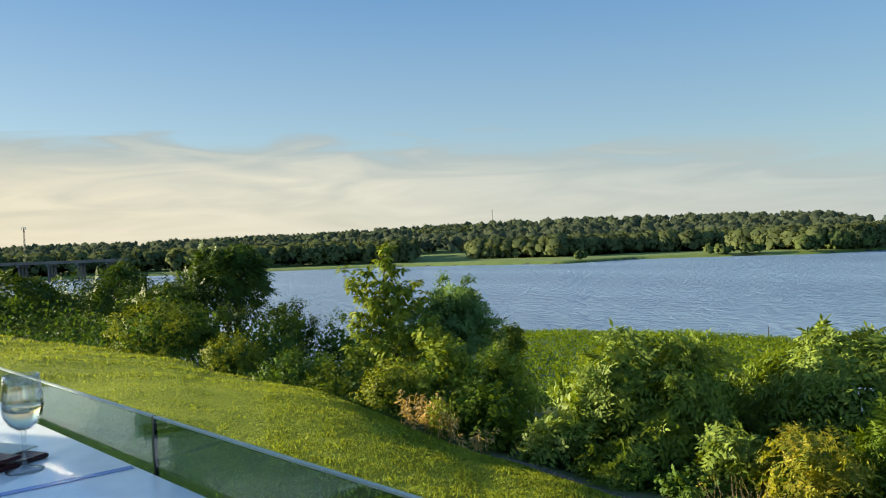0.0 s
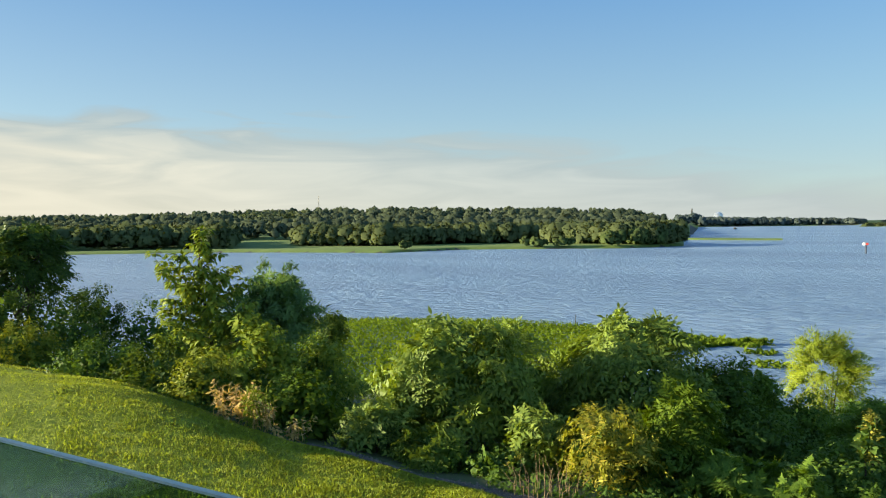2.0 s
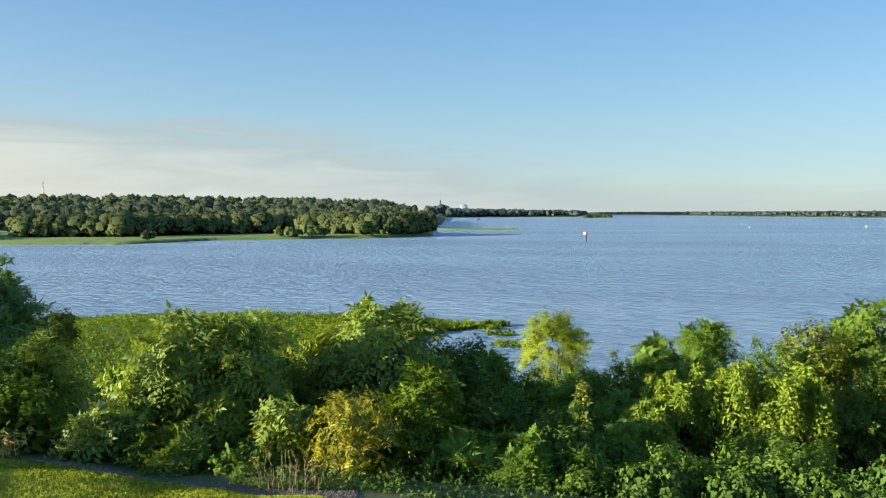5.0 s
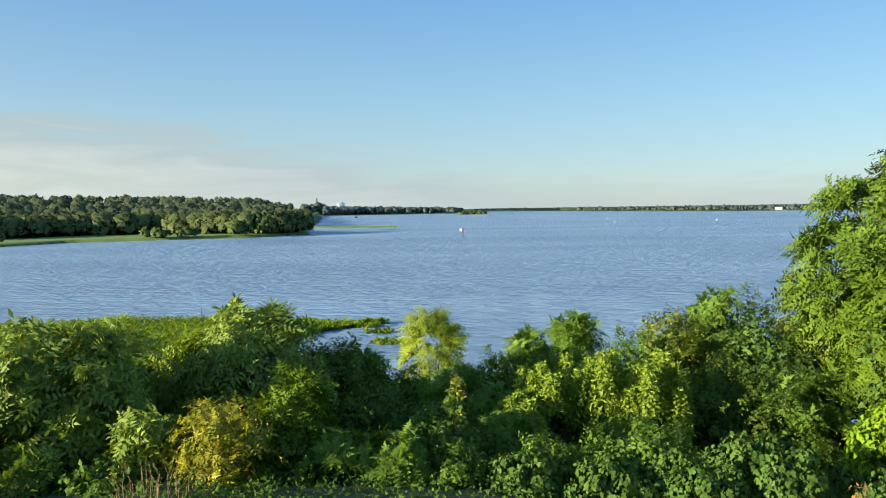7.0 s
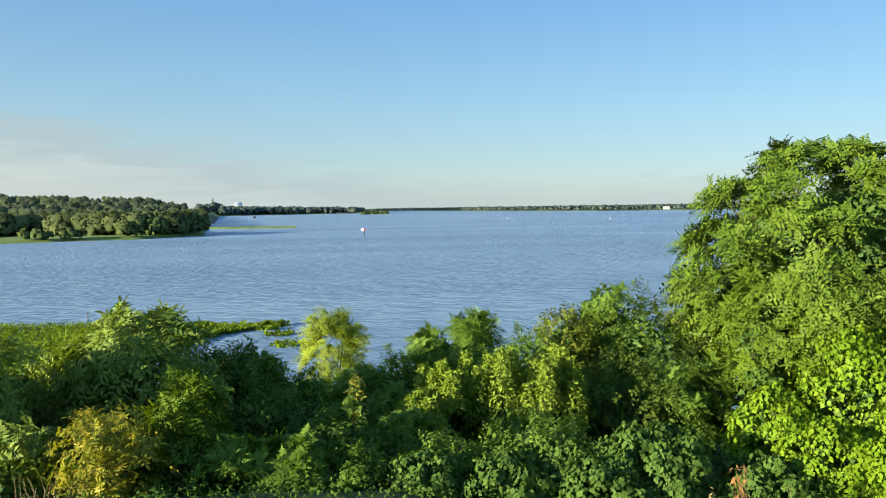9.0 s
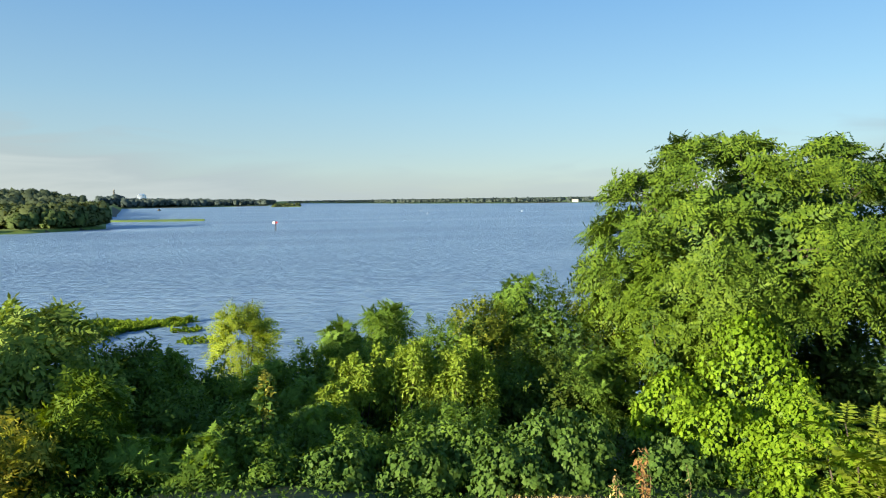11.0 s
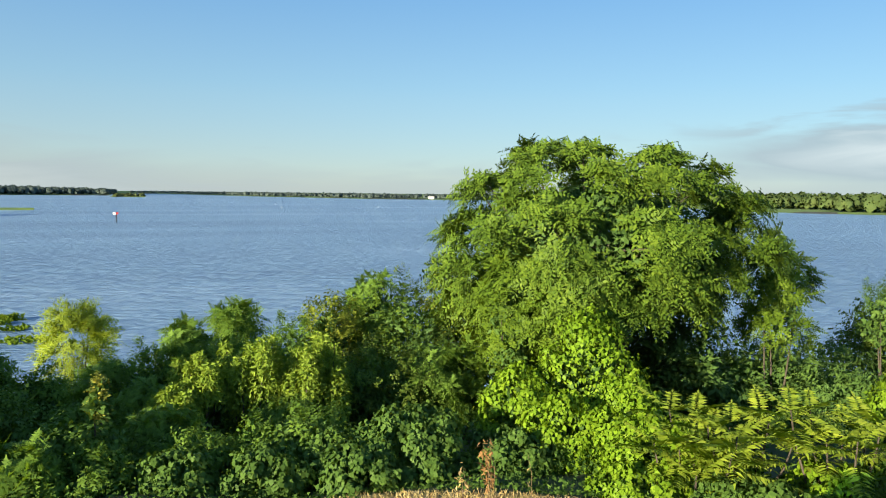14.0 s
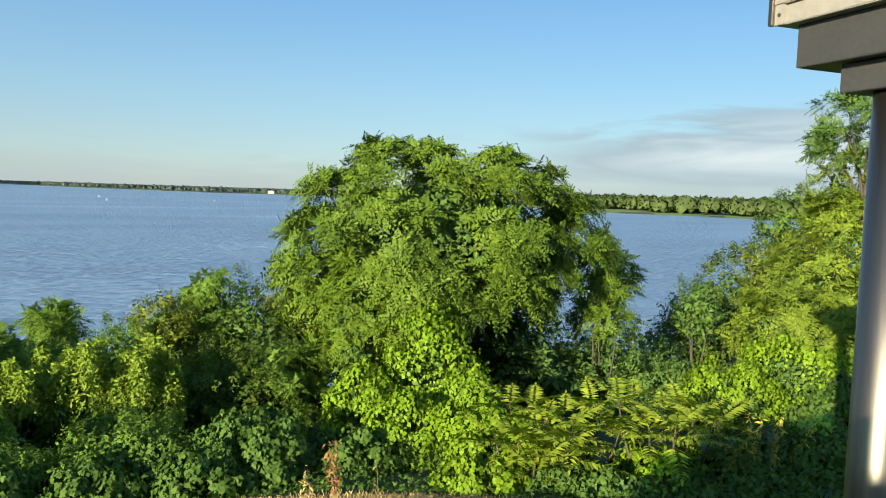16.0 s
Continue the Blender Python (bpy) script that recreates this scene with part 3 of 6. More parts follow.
def build_table():
    c = guard_point(-0.52, -0.5, 0)
    t = thing("table", c.x, c.y, 0, "polished white marble table with a blue stripe against the guard", "table")
    inv = t.matrix_world.inverted()

    def add(name, bm, mat, label=""):
        p = part(name, bm, mat, None, label)
        p.parent, p.matrix_parent_inverse = t, inv
        return p
    add("tabletop", bevelled(slab(bmesh.new(), -1.25, 0.42, -0.95, -0.012, TABLE - 0.03, TABLE), 0.003), M_MARBLE)
    # the stripe crosses the top at a slant
    a, b = guard_point(-0.055, -0.02, TABLE + 0.0006), Vector((-0.94, 1.31, TABLE + 0.0006))
    d = (b - a).normalized()
    far = a + d * 0.95
    w = Vector((-d.y, d.x, 0)) * 0.012
    bm = bmesh.new()
    lo = [bm.verts.new(v) for v in (a - w, a + w, far + w, far - w)]
    hi = [bm.verts.new(v.co + Vector((0, 0, 0.0006))) for v in lo]
    bm.faces.new(hi)
    for i in range(4):
        bm.faces.new((lo[i], lo[(i + 1) % 4], hi[(i + 1) % 4], hi[i]))
    add("stripe", bm, M_BLUESTRIPE, "blue stripe across the top")
    for s in (-1.1, 0.28):
        for o in (-0.82, -0.12):
            add("leg", bevelled(slab(bmesh.new(), s - 0.03, s + 0.03, o - 0.03, o + 0.03, 0.0, TABLE - 0.03), 0.004), M_BEAM)


build_table()


def build_wine_glass():
    g = thing("wine_glass", -0.885, 1.535, TABLE, "stemmed wine glass half full of white wine on the table", "wine glass")
    foot = [(0.001, 0.0), (0.036, 0.0), (0.037, 0.0015), (0.03, 0.004), (0.012, 0.008), (0.0055, 0.014), (0.004, 0.03), (0.0042, 0.07), (0.006, 0.082), (0.001, 0.083)]
    part("stem", lathe(bmesh.new(), foot, 40), M_THINGLASS, g)
    outer = [(0.002, 0.0835), (0.014, 0.087), (0.027, 0.098), (0.0365, 0.115), (0.0405, 0.133), (0.0395, 0.155), (0.0365, 0.18), (0.034, 0.2)]
    inner = [(r - 0.0011, z + (0.002 if i == 0 else 0.0006)) for i, (r, z) in enumerate(outer)]
    prof = outer + list(reversed(inner[1:])) + [(0.001, 0.0865)]
    part("bowl", lathe(bmesh.new(), prof, 48), M_THINGLASS, g)
    wine = [(0.001, 0.0875), (0.0125, 0.089), (0.0252, 0.0995), (0.0347, 0.116), (0.0387, 0.1335), (0.0386, 0.14), (0.001, 0.1402)]
    part("wine", lathe(bmesh.new(), wine, 48), M_WINE, g, "pale straw white wine")


build_wine_glass()


def build_folder():
    g = thing("bill_folder", -1.03, 1.62, TABLE, "dark red bill folder with cream paper slip on the table", "folder", turn=-22)
    bm = box(bmesh.new(), 0, 0, 0.006, 0.26, 0.13, 0.010, 0.003)
    part("lower_cover", bm, M_RED, g)
    bm = box(bmesh.new(), -0.03, 0.035, 0.0145, 0.2, 0.1, 0.003, 0.0008)
    part("paper_slip", bm, M_PAPER, g, "cream paper slip")
    bm = box(bmesh.new(), 0.03, -0.035, 0.0205, 0.2, 0.07, 0.008, 0.003)
    part("upper_cover", bm, M_RED, g)


build_folder()


def build_deck():
    d = thing("upper_deck", 4.62, -1.02, 1.99, "upper deck with dark grey edge beam and pale metal fascia", "deck")
    # local x runs along the edge towards the house, local y inwards
    d.matrix_world = pose(4.62, -1.02, 1.99, 0, 0, -148)
    part("beam", box(bmesh.new(), 1.5, 0.165, 0.11, 3.0, 0.33, 0.22, 0.004), M_BEAM, d)
    part("fascia", box(bmesh.new(), 1.47, 0.14, 0.27, 3.1, 0.42, 0.1, 0.005), M_FASCIA, d, "pale metal fascia")
    part("fascia_lip", box(bmesh.new(), 1.47, 0.14, 0.365, 3.16, 0.46, 0.085, 0.005), M_FASCIA, d)
    part("floor_slab", box(bmesh.new(), 1.5, 1.95, 0.32, 3.0, 3.14, 0.16, 0.004), M_CONCRETE, d)
    post = part("guard_post", box(bmesh.new(), -0.09, -0.09, 0.72, 0.03, 0.03, 1.0, 0.004), M_STEEL, d, "steel guard post at the corner")
    bm = bmesh.new()
    bmesh.ops.create_cone(bm, cap_ends=True, segments=12, radius1=0.012, radius2=0.010, depth=0.02, matrix=pose(-0.045, -0.08, 0.27, 90))
    part("bolt", bm, M_BEAM, post)
    part("bracket", box(bmesh.new(), -0.05, -0.075, 0.3, 0.07, 0.02, 0.16, 0.003), M_FASCIA, post)
    pane = part("glass_panel", box(bmesh.new(), 1.45, -0.09, 0.80, 3.0, 0.012, 0.8, 0.001), M_PANEGLASS, d)
    pane.visible_shadow = False
    c = thing("steel_column", 4.415, -1.465, -2.6, "round brushed steel column under the upper deck", "column")
    top = 1.845 + 2.6
    part("shaft", lathe(bmesh.new(), [(0.13, 0.0), (0.13, top - 0.002)], 40), M_STEEL, c)
    part("capital", box(bmesh.new(), 0.0, 0.0, top + 0.0715, 0.42, 0.36, 0.141, 0.004, -148), M_BEAM, c, "dark grey steel capital plate")
    part("base_plate", box(bmesh.new(), 0, 0, 0.02, 0.4, 0.4, 0.04, 0.004), M_BEAM, c)


build_deck()


# ---------------------------------------------------------------- shrubs and trees of the bank
def shrub(kind, x, y, top, r, h, name, label, category, leaf, ratio, mat, cover=2.6, lobes=9, deep=1.0, group="", pairs=6, leaflet=0.3, droop=0.35, lobe_r=0.5, most=0, plain=False, weight=0.5):
    """A shrub whose crown is r wide each way and h high below its top, on stems down to the ground."""
    foot = min(gz(x, y), top - h)
    ob = thing(name, x, y, foot, label, category, group)
    h = max(h, min(top - gz(x, y) + 0.2, 2.4 * r + 0.4))
    rz = max(h / 2, r * 0.55)
    mid = (0, 0, top - rz - foot)
    area = 9.0 * r * max(r, rz)
    per = leaf * leaf * ratio * 0.5 * (pairs * 2 * leaflet * leaflet if kind == "frond" else 1)
    n = most or int(min(cover * area / per, {"frond": 760, "shingle": 5400}.get(kind, 4100 if math.hypot(x, y) < 17 else 2600 * min(2.4, max(1.0, r * rz / 1.5)))))
    grow(kind, ob, n, r * 0.95, r * deep, rz, mid, leaf, ratio, mat, lobes, lobe_r, droop=droop, pairs=pairs, leaflet=leaflet, plain=plain, weight=weight)
    # leaves added inside to block light and keep the gaps dark
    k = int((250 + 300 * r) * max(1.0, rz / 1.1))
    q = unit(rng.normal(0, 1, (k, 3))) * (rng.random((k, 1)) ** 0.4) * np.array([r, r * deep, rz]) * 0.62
    leaf_cloud("inner_fill_leaves", q + np.array(mid), rng.normal(0, 1, (k, 3)), rng.normal(0, 1, (k, 3)), 0.14 * rng.uniform(0.7, 1.3, k), 0.6, M_DEEP, ob)
    stems(ob, (0, 0, 0), mid, r * 0.45, 3, 0.02 + 0.012 * r)
    return ob


def leafy_shrub(x, y, top, r, h, leaf=0.085, mat=None, label="dense dark green leafy shrub on the bank"):
    d = math.hypot(x, y)
    size = leaf * random.choice((0.82, 0.96, 1.1)) * max(1.0, d / 21)
    return shrub("leaf", x, y, top, r, h * 1.25, "shrub", label, "shrub", size, random.choice((0.42, 0.55, 0.65)),
                 mat or (M_BANKSHRUB if x < -3 else random.choice((M_GREEN, M_GREEN, M_DEEP, M_OLIVE, M_TREE))), lobes=random.choice((16, 20, 24)), lobe_r=random.choice((0.3, 0.35, 0.4)))


def sunlit_shrub(x, y, top, r, h):
    return leafy_shrub(x, y, top, r, h, 0.10, M_SUNLIT, "yellow-green sunlit leafy shrub on the bank")


def long_leaf_shrub(x, y, top, r, h):
    return shrub("frond", x, y, top, r, h * 1.15, "long_leaved_shrub", "green shrub with long drooping feathered leaves", "shrub", 0.24, 0.4, M_LONG,
                 3.2, 20, pairs=5, leaflet=0.36, droop=0.3, lobe_r=0.34)


def large_shrub(x, y, top, r, h):
    """A broad rounded shrub of many drooping leaves on outward twigs."""
    return shrub("frond", x, y, top, r, h, "long_leaved_shrub", "large rounded green shrub with long drooping leaves", "shrub", 0.27, 0.36, M_LONG,
                 3.2, 34, pairs=4, leaflet=0.42, droop=0.6, lobe_r=0.27, most=2100)


def frond_shrub(x, y, top, r, h):
    return shrub("frond", x, y, top, r, h * 1.1, "feather_leaved_shrub", "bright green shrub with upright feathered shoots", "shrub", 0.24, 0.34, M_TREE,
                 2.4, 14, pairs=5, leaflet=0.36, droop=0.3, lobe_r=0.36)


def yellowing_shrub(x, y, top, r, h):
    return shrub("frond", x, y, top, r, h, "yellowing_shrub", "shrub with yellow autumn-tinged feathered leaves", "shrub", 0.2, 0.34, M_YELLOW,
                 2.3, 14, pairs=5, leaflet=0.38, lobe_r=0.36, weight=0.25)


def orange_shrub(x, y, top, r, h):
    return shrub("leaf", x, y, top, r, h, "withered_shoot", "thin shoot with orange-yellow withered leaves", "plant", 0.06, 0.45, M_ORANGE, 1.2, 9, lobe_r=0.4)


def feather_shrub(x, y, top, r, h):
    if random.random() < 0.55:
        return shrub("leaf", x, y, top, r, h * 1.3, "fine_leaved_shrub", "soft green shrub with fine small leaves on the bank", "shrub", 0.062, 0.5, M_FEATHER,
                     2.4, 22, droop=0.4, lobe_r=0.32, most=int(3200 + 1800 * r), weight=0.6)
    return shrub("frond", x, y, top, r, h * 1.3, "feathery_shrub", "soft green shrub with fine feathered leaves on the bank", "shrub", 0.19, 0.5, M_FEATHER,
                 2.2, 20, pairs=5, leaflet=0.32, droop=0.4, lobe_r=0.32, most=int(1000 + 500 * r), plain=True)


def feather_tree(x, y, top, r, h):
    """A thin stem with a small flat crown of feathered leaves."""
    foot = gz(x, y)
    ob = thing("slender_tree", x, y, foot, "slender young tree with a small feathery crown", "tree")
    H = top - foot
    part("trunk", tube(bmesh.new(), [(0, 0, 0), (0.05, 0, H * 0.5), (0, 0, H - 0.1)], 0.03, 0.01), M_BARK, ob)
    grow("frond", ob, 90, r, r, h * 0.35, (0, 0, H - h * 0.35), 0.34, 0.36, M_FEATHER, 6, 0.45, pairs=8, leaflet=0.26, flat=0.6)
    return ob


def lime_shrub(x, y, top, r, h):
    """Upright pointed shoots set with tiers of drooping leaves."""
    foot = gz(x, y)
    ob = thing("lime_shrub", x, y, foot, "bright lime green shrub with upright pointed shoots", "shrub")
    H = top - foot
    P, A, N, L = [], [], [], []
    for i in range(9):
        a, q = i * 2.4, r * math.sqrt(i / 9)
        sx, sy, zt = q * math.cos(a), q * math.sin(a), H - random.uniform(0.0, 0.45) * h * (0.3 if i == 0 else 1)
        part("stem", tube(bmesh.new(), [(sx * 0.4, sy * 0.4, 0), (sx * 0.8, sy * 0.8, zt * 0.6), (sx, sy, zt)], 0.014, 0.004, 5), M_BARK, ob)
        n = 600
        u = rng.random(n) ** 0.8
        g = rng.uniform(0, 2 * np.pi, n)
        wide = 0.03 + 0.5 * r * u ** 0.8
        z = zt - u * h * 0.6
        way = np.stack([np.cos(g), np.sin(g), 0.75 - 0.9 * u], -1)
        P.append(np.stack([sx + 0 * u, sy + 0 * u, z], -1) + way * (wide * rng.uniform(0.3, 1, n))[:, None])
        A.append(way * 0.4 + rng.normal(0, 0.45, (n, 3)) - np.array([0, 0, 0.45])), N.append(np.array([0, 0, 0.45]) + way * np.array([1, 1, 0]) + rng.normal(0, 0.3, (n, 3))), L.append(rng.uniform(0.05, 0.105, n))
    leaf_cloud("crown", np.concatenate(P), np.concatenate(A), np.concatenate(N), np.concatenate(L), 0.42, M_LIME, ob)
    return ob


def locust(x, y, top, r, rz):
    """A broad tree: tiers of twig ends with rosettes of feathered leaves, open and dark under one side."""
    foot = gz(x, y)
    ob = thing("locust_tree", x, y, foot, "broad locust tree with feathered leaves, partly hung with vines", "tree")
    mid = np.array([0, 0, top - foot - rz])
    for i, (px, py) in enumerate(((-0.7, -0.9), (0.3, 0.2), (0.1, 0.9))):
        part("trunk", tube(bmesh.new(), [(px * 0.5, py * 0.5, -0.1), (px * 0.7, py * 0.75, mid[2] * 0.45), (px, py, mid[2])], 0.13, 0.07, 9), M_BARK, ob)
    lobes = 125
    i = np.arange(lobes) + 0.5
    h = 1 - 1.75 * i / lobes
    a = i * 2.39996
    w = np.sqrt(np.maximum(0, 1 - h * h))
    d = unit(np.stack([w * np.cos(a), w * np.sin(a), h], -1) + rng.normal(0, 0.1, (lobes, 3)))
    reach = np.where(h > 0.55, rng.uniform(0.93, 1.03, lobes), rng.uniform(0.85, 1.04, lobes))[:, None]
    round_off = np.where(h > 0, np.maximum(w, 0.05) ** -0.12, 1.0)
    centre = d * np.stack([r * round_off, r * round_off, 0 * h + rz * 1.14], -1) * reach
    centre[:, :2] *= np.where(h < 0.05, 0.86, 1.0)[:, None]
    # one flank hangs lower, the crown leans a little over it
    centre[:, 2] -= np.clip(centre[:, 1] / r, 0, 1) ** 2 * 1.1 * (1 - np.clip(h, 0, 1))
    centre[:, 2] -= np.clip(-centre[:, 1] / r, 0, 1) * 0.08 * np.clip(h, 0, 1)
    centre[:, 2] = np.where(centre[:, 1] < 0.1 * r, np.maximum(centre[:, 2], -0.42 * rz), centre[:, 2])
    for k in range(0, lobes, 4):
        tip = Vector(mid + centre[k])
        start = Vector((0.1, 0.2, mid[2] * random.uniform(0.5, 0.95)))
        part("limb", tube(bmesh.new(), [start, start.lerp(tip, 0.5) + Vector((0, 0, 0.25)), tip], 0.05, 0.012, 6), M_BARK, ob)
    size = rng.uniform(0.32, 0.66, lobes)
    n = 2100
    pick = rng.choice(lobes, n, p=size ** 1.6 / (size ** 1.6).sum())
    out = unit(rng.normal(0, 0.6, (n, 3)) + 0.8 * d[pick] + np.array([0, 0, 0.4]))
    root = mid + centre[pick] + out * (size[pick] * rng.uniform(0.35, 1.05, n))[:, None] * np.array([1.15, 1.15, 0.45])
    tip = unit(out * np.array([1, 1, 0.5]) + 0.35 * d[pick] + np.array([0, 0, 0.4]) + rng.normal(0, 0.15, (n, 3)))
    p, ax, nn, ln, own = whorls(root, tip, 6, rng.uniform(0.23, 0.38, n), 5, 0.3, hang=1.0)
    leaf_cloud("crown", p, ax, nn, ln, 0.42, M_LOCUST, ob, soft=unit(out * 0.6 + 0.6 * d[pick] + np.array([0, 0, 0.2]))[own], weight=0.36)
    # filler leaves added within the crown to stop light and view through it
    m = 16000
    way = unit(rng.normal(0, 1, (m, 3)))
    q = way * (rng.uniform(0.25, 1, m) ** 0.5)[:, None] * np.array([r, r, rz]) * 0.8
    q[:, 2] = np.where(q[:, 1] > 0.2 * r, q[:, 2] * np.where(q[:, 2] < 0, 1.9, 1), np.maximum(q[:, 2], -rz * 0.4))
    leaf_cloud("inner_fill_leaves", mid + q, rng.normal(0, 1, (m, 3)), way + rng.normal(0, 0.5, (m, 3)), 0.17 * rng.uniform(0.6, 1.3, m), 0.5, M_DEEP, ob, soft=way)
    return ob


def slope_shrub(x, y, top, r, h):
    return shrub("frond", x, y, top, r, h * 1.25, "slope_shrub", "bright sunlit green feathery shrub on the slope", "shrub", 0.34, 0.42, M_SLOPELEAF,
                 2.6, 18, pairs=6, leaflet=0.3, droop=0.25, lobe_r=0.36)


def yellow_shrub(x, y, top, r, h):
    return shrub("leaf", x, y, top, r, h * 1.3, "yellow_green_shrub", "yellowish shrub with small leaves above the river", "shrub", 0.09, 0.5, M_SUNLIT, 2.2, 14, lobe_r=0.36)


def vine_mound(x, y, top, r, h, mat=None, label="mound of climbing vine leaves, shade put into their green"):
    return shrub("shingle", x, y, top, r, h * 1.3, "vine_mound", label, "vine", 0.074, 0.78, mat or M_VINESHADE, 2.2, 24, lobe_r=0.34)


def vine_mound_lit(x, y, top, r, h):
    return vine_mound(x, y, top, r, h, M_VINE, "mound of broad vine leaves, sunlight put into their green")


def sapling(x, y, top, r, h):
    """A slender young tree: a bent stem, one long side arm and short shoots, with clusters of leaves and gaps between."""
    foot = gz(x, y)
    ob = thing("sapling", x, y, foot, "slender young tree with loose yellow-green shoots", "tree")
    H = top - foot
    line = [(0.1, 0, 0), (0.12, 0, H - 1.9), (-0.02, 0.02, H - 1.2), (-0.08, 0, H - 0.65), (0.02, 0, H)]
    part("trunk", tube(bmesh.new(), line, 0.045, 0.006), M_BARK, ob)
    # height below the top, sideways reach, reach in depth, rise
    arms = [(1.35, -0.82, -0.1, 0.85), (1.15, -0.55, 0.2, 0.5), (0.75, -0.3, -0.2, 0.3), (0.75, 0.28, 0.1, 0.3), (0.42, 0.16, -0.1, 0.22), (0.4, -0.14, 0.1, 0.25),
            (1.05, 0.42, -0.2, 0.35), (1.45, 0.7, 0.1, 0.5), (1.5, -0.62, -0.3, 0.3), (1.75, -0.85, 0.0, 0.4), (1.75, 0.8, -0.2, 0.45), (1.6, 0.2, -0.5, 0.4),
            (2.0, -0.7, -0.3, 0.4), (2.05, 0.5, -0.4, 0.5), (2.25, -0.3, -0.5, 0.4), (2.2, 0.95, 0.0, 0.4), (2.3, -0.9, 0.1, 0.3), (0.12, 0.02, 0.0, 0.16),
            (0.9, 0.1, -0.35, 0.25), (1.25, 0.15, -0.4, 0.3), (1.3, -0.3, -0.4, 0.3), (1.6, -0.35, 0.35, 0.5), (1.9, 0.3, -0.5, 0.4), (1.2, 0.55, 0.25, 0.45)]
    P, A, N, L, S = [], [], [], [], []
    for below, ax, ay, rise in arms:
        z0 = H - below
        foot_x = float(np.interp(z0, [0, H - 1.9, H - 1.2, H - 0.65, H], [0.1, 0.12, -0.02, -0.08, 0.02]))
        a, c = Vector((foot_x, 0, z0)), Vector((foot_x + ax, ay, z0 + rise))
        b = a.lerp(c, 0.55) - Vector((0, 0, 0.12 * rise))
        part("branch", tube(bmesh.new(), [a, b, c], 0.011, 0.003, 4), M_BARK, ob)
        nodes = max(4, int((c - a).length * 15))
        for k in range(nodes):
            u = 0.18 + 0.82 * (k + 0.5) / nodes
            at = np.array(a.lerp(b, u * 1.8) if u < 0.55 else b.lerp(c, (u - 0.55) / 0.45)) + rng.normal(0, 0.05, 3)
            m = 19
            way = unit(rng.normal(0, 1, (m, 3)) * np.array([1, 1, 0.5]) + np.array([ax, ay, 0.1]) * 0.5)
            P.append(at + way * rng.uniform(0.01, 0.09, (m, 1)))
            A.append(way - np.array([0, 0, 0.5]))
            N.append(way * 0.35 + np.array([0, 0, 1.0]) + rng.normal(0, 0.2, (m, 3)))
            L.append(rng.uniform(0.08, 0.15, m))
            S.append(unit(way * 0.8 + np.array([ax * 0.4, ay * 0.4, 0.4])))
    leaf_cloud("crown", np.concatenate(P), np.concatenate(A), np.concatenate(N), np.concatenate(L), 0.5, M_SAPLING, ob, soft=np.concatenate(S))
    return ob


def willow(x, y, top, r, h, mat, label, name, leaf, plumes=0):
    """A willow of fine leaves: rounded, or made of upright plumes that lean over at their tips."""
    foot = gz(x, y)
    ob = thing(name, x, y, foot, label, "tree")
    mid = np.array([0, 0, top - foot - h * 0.5])
    n, k = 150, 110
    d = unit(rng.normal(0, 1, (n, 3)) + np.array([0, 0, 0.45]))
    if plumes:
        own = rng.integers(0, plumes, n)
        a = 2.4 * np.arange(plumes)
        q = np.sqrt((np.arange(plumes) + 0.5) / plumes)
        head = mid + np.stack([np.cos(a) * q * r * 0.8, np.sin(a) * q * r * 0.8, h * (0.42 - 0.3 * q * q) * rng.uniform(0.8, 1.1, plumes)], -1)
        start = head[own] + d * np.array([0.16 * r, 0.16 * r, 0.1 * h]) - np.array([0.1 * r, 0, 0.34 * h]) * rng.uniform(0.2, 1.3, (n, 1))
        end = start + d * np.array([0.2 * r, 0.2 * r, 0.04 * h]) + np.array([0.1 * r, 0, 0.14 * h])
        bulge = unit((start - head[own]) * np.array([1, 1, 0]) + d * 0.4 * r + np.array([0, 0, 0.15 * r]))
    else:
        start = mid + d * np.array([r, r, h * 0.5]) * 0.4
        end = mid + d * np.array([r, r, h * 0.52]) * rng.uniform(0.75, 1.1, (n, 1))
        bulge = d
    u = rng.random((n, k, 1))
    p = start[:, None] + (end - start)[:, None] * u - np.array([0, 0, 0.1 * h]) * (u ** 2.5) + rng.normal(0, 0.05 * r, (n, k, 3))
    ax = (end - start)[:, None] * 0.5 + rng.normal(0, 0.22 * r, (n, k, 3)) - np.array([0, 0, 0.2 * r]) * u
    leaf_cloud("crown", p.reshape(-1, 3), ax.reshape(-1, 3), np.repeat(bulge, k, 0) + rng.normal(0, 0.5, (n * k, 3)), leaf * rng.uniform(0.6, 1.3, n * k), 0.24, mat, ob,
               plain=True, soft=np.repeat(bulge, k, 0), weight=0.6)
    stems(ob, (0, 0, 0), tuple(mid), r * 0.4, 4, 0.06)
    return ob


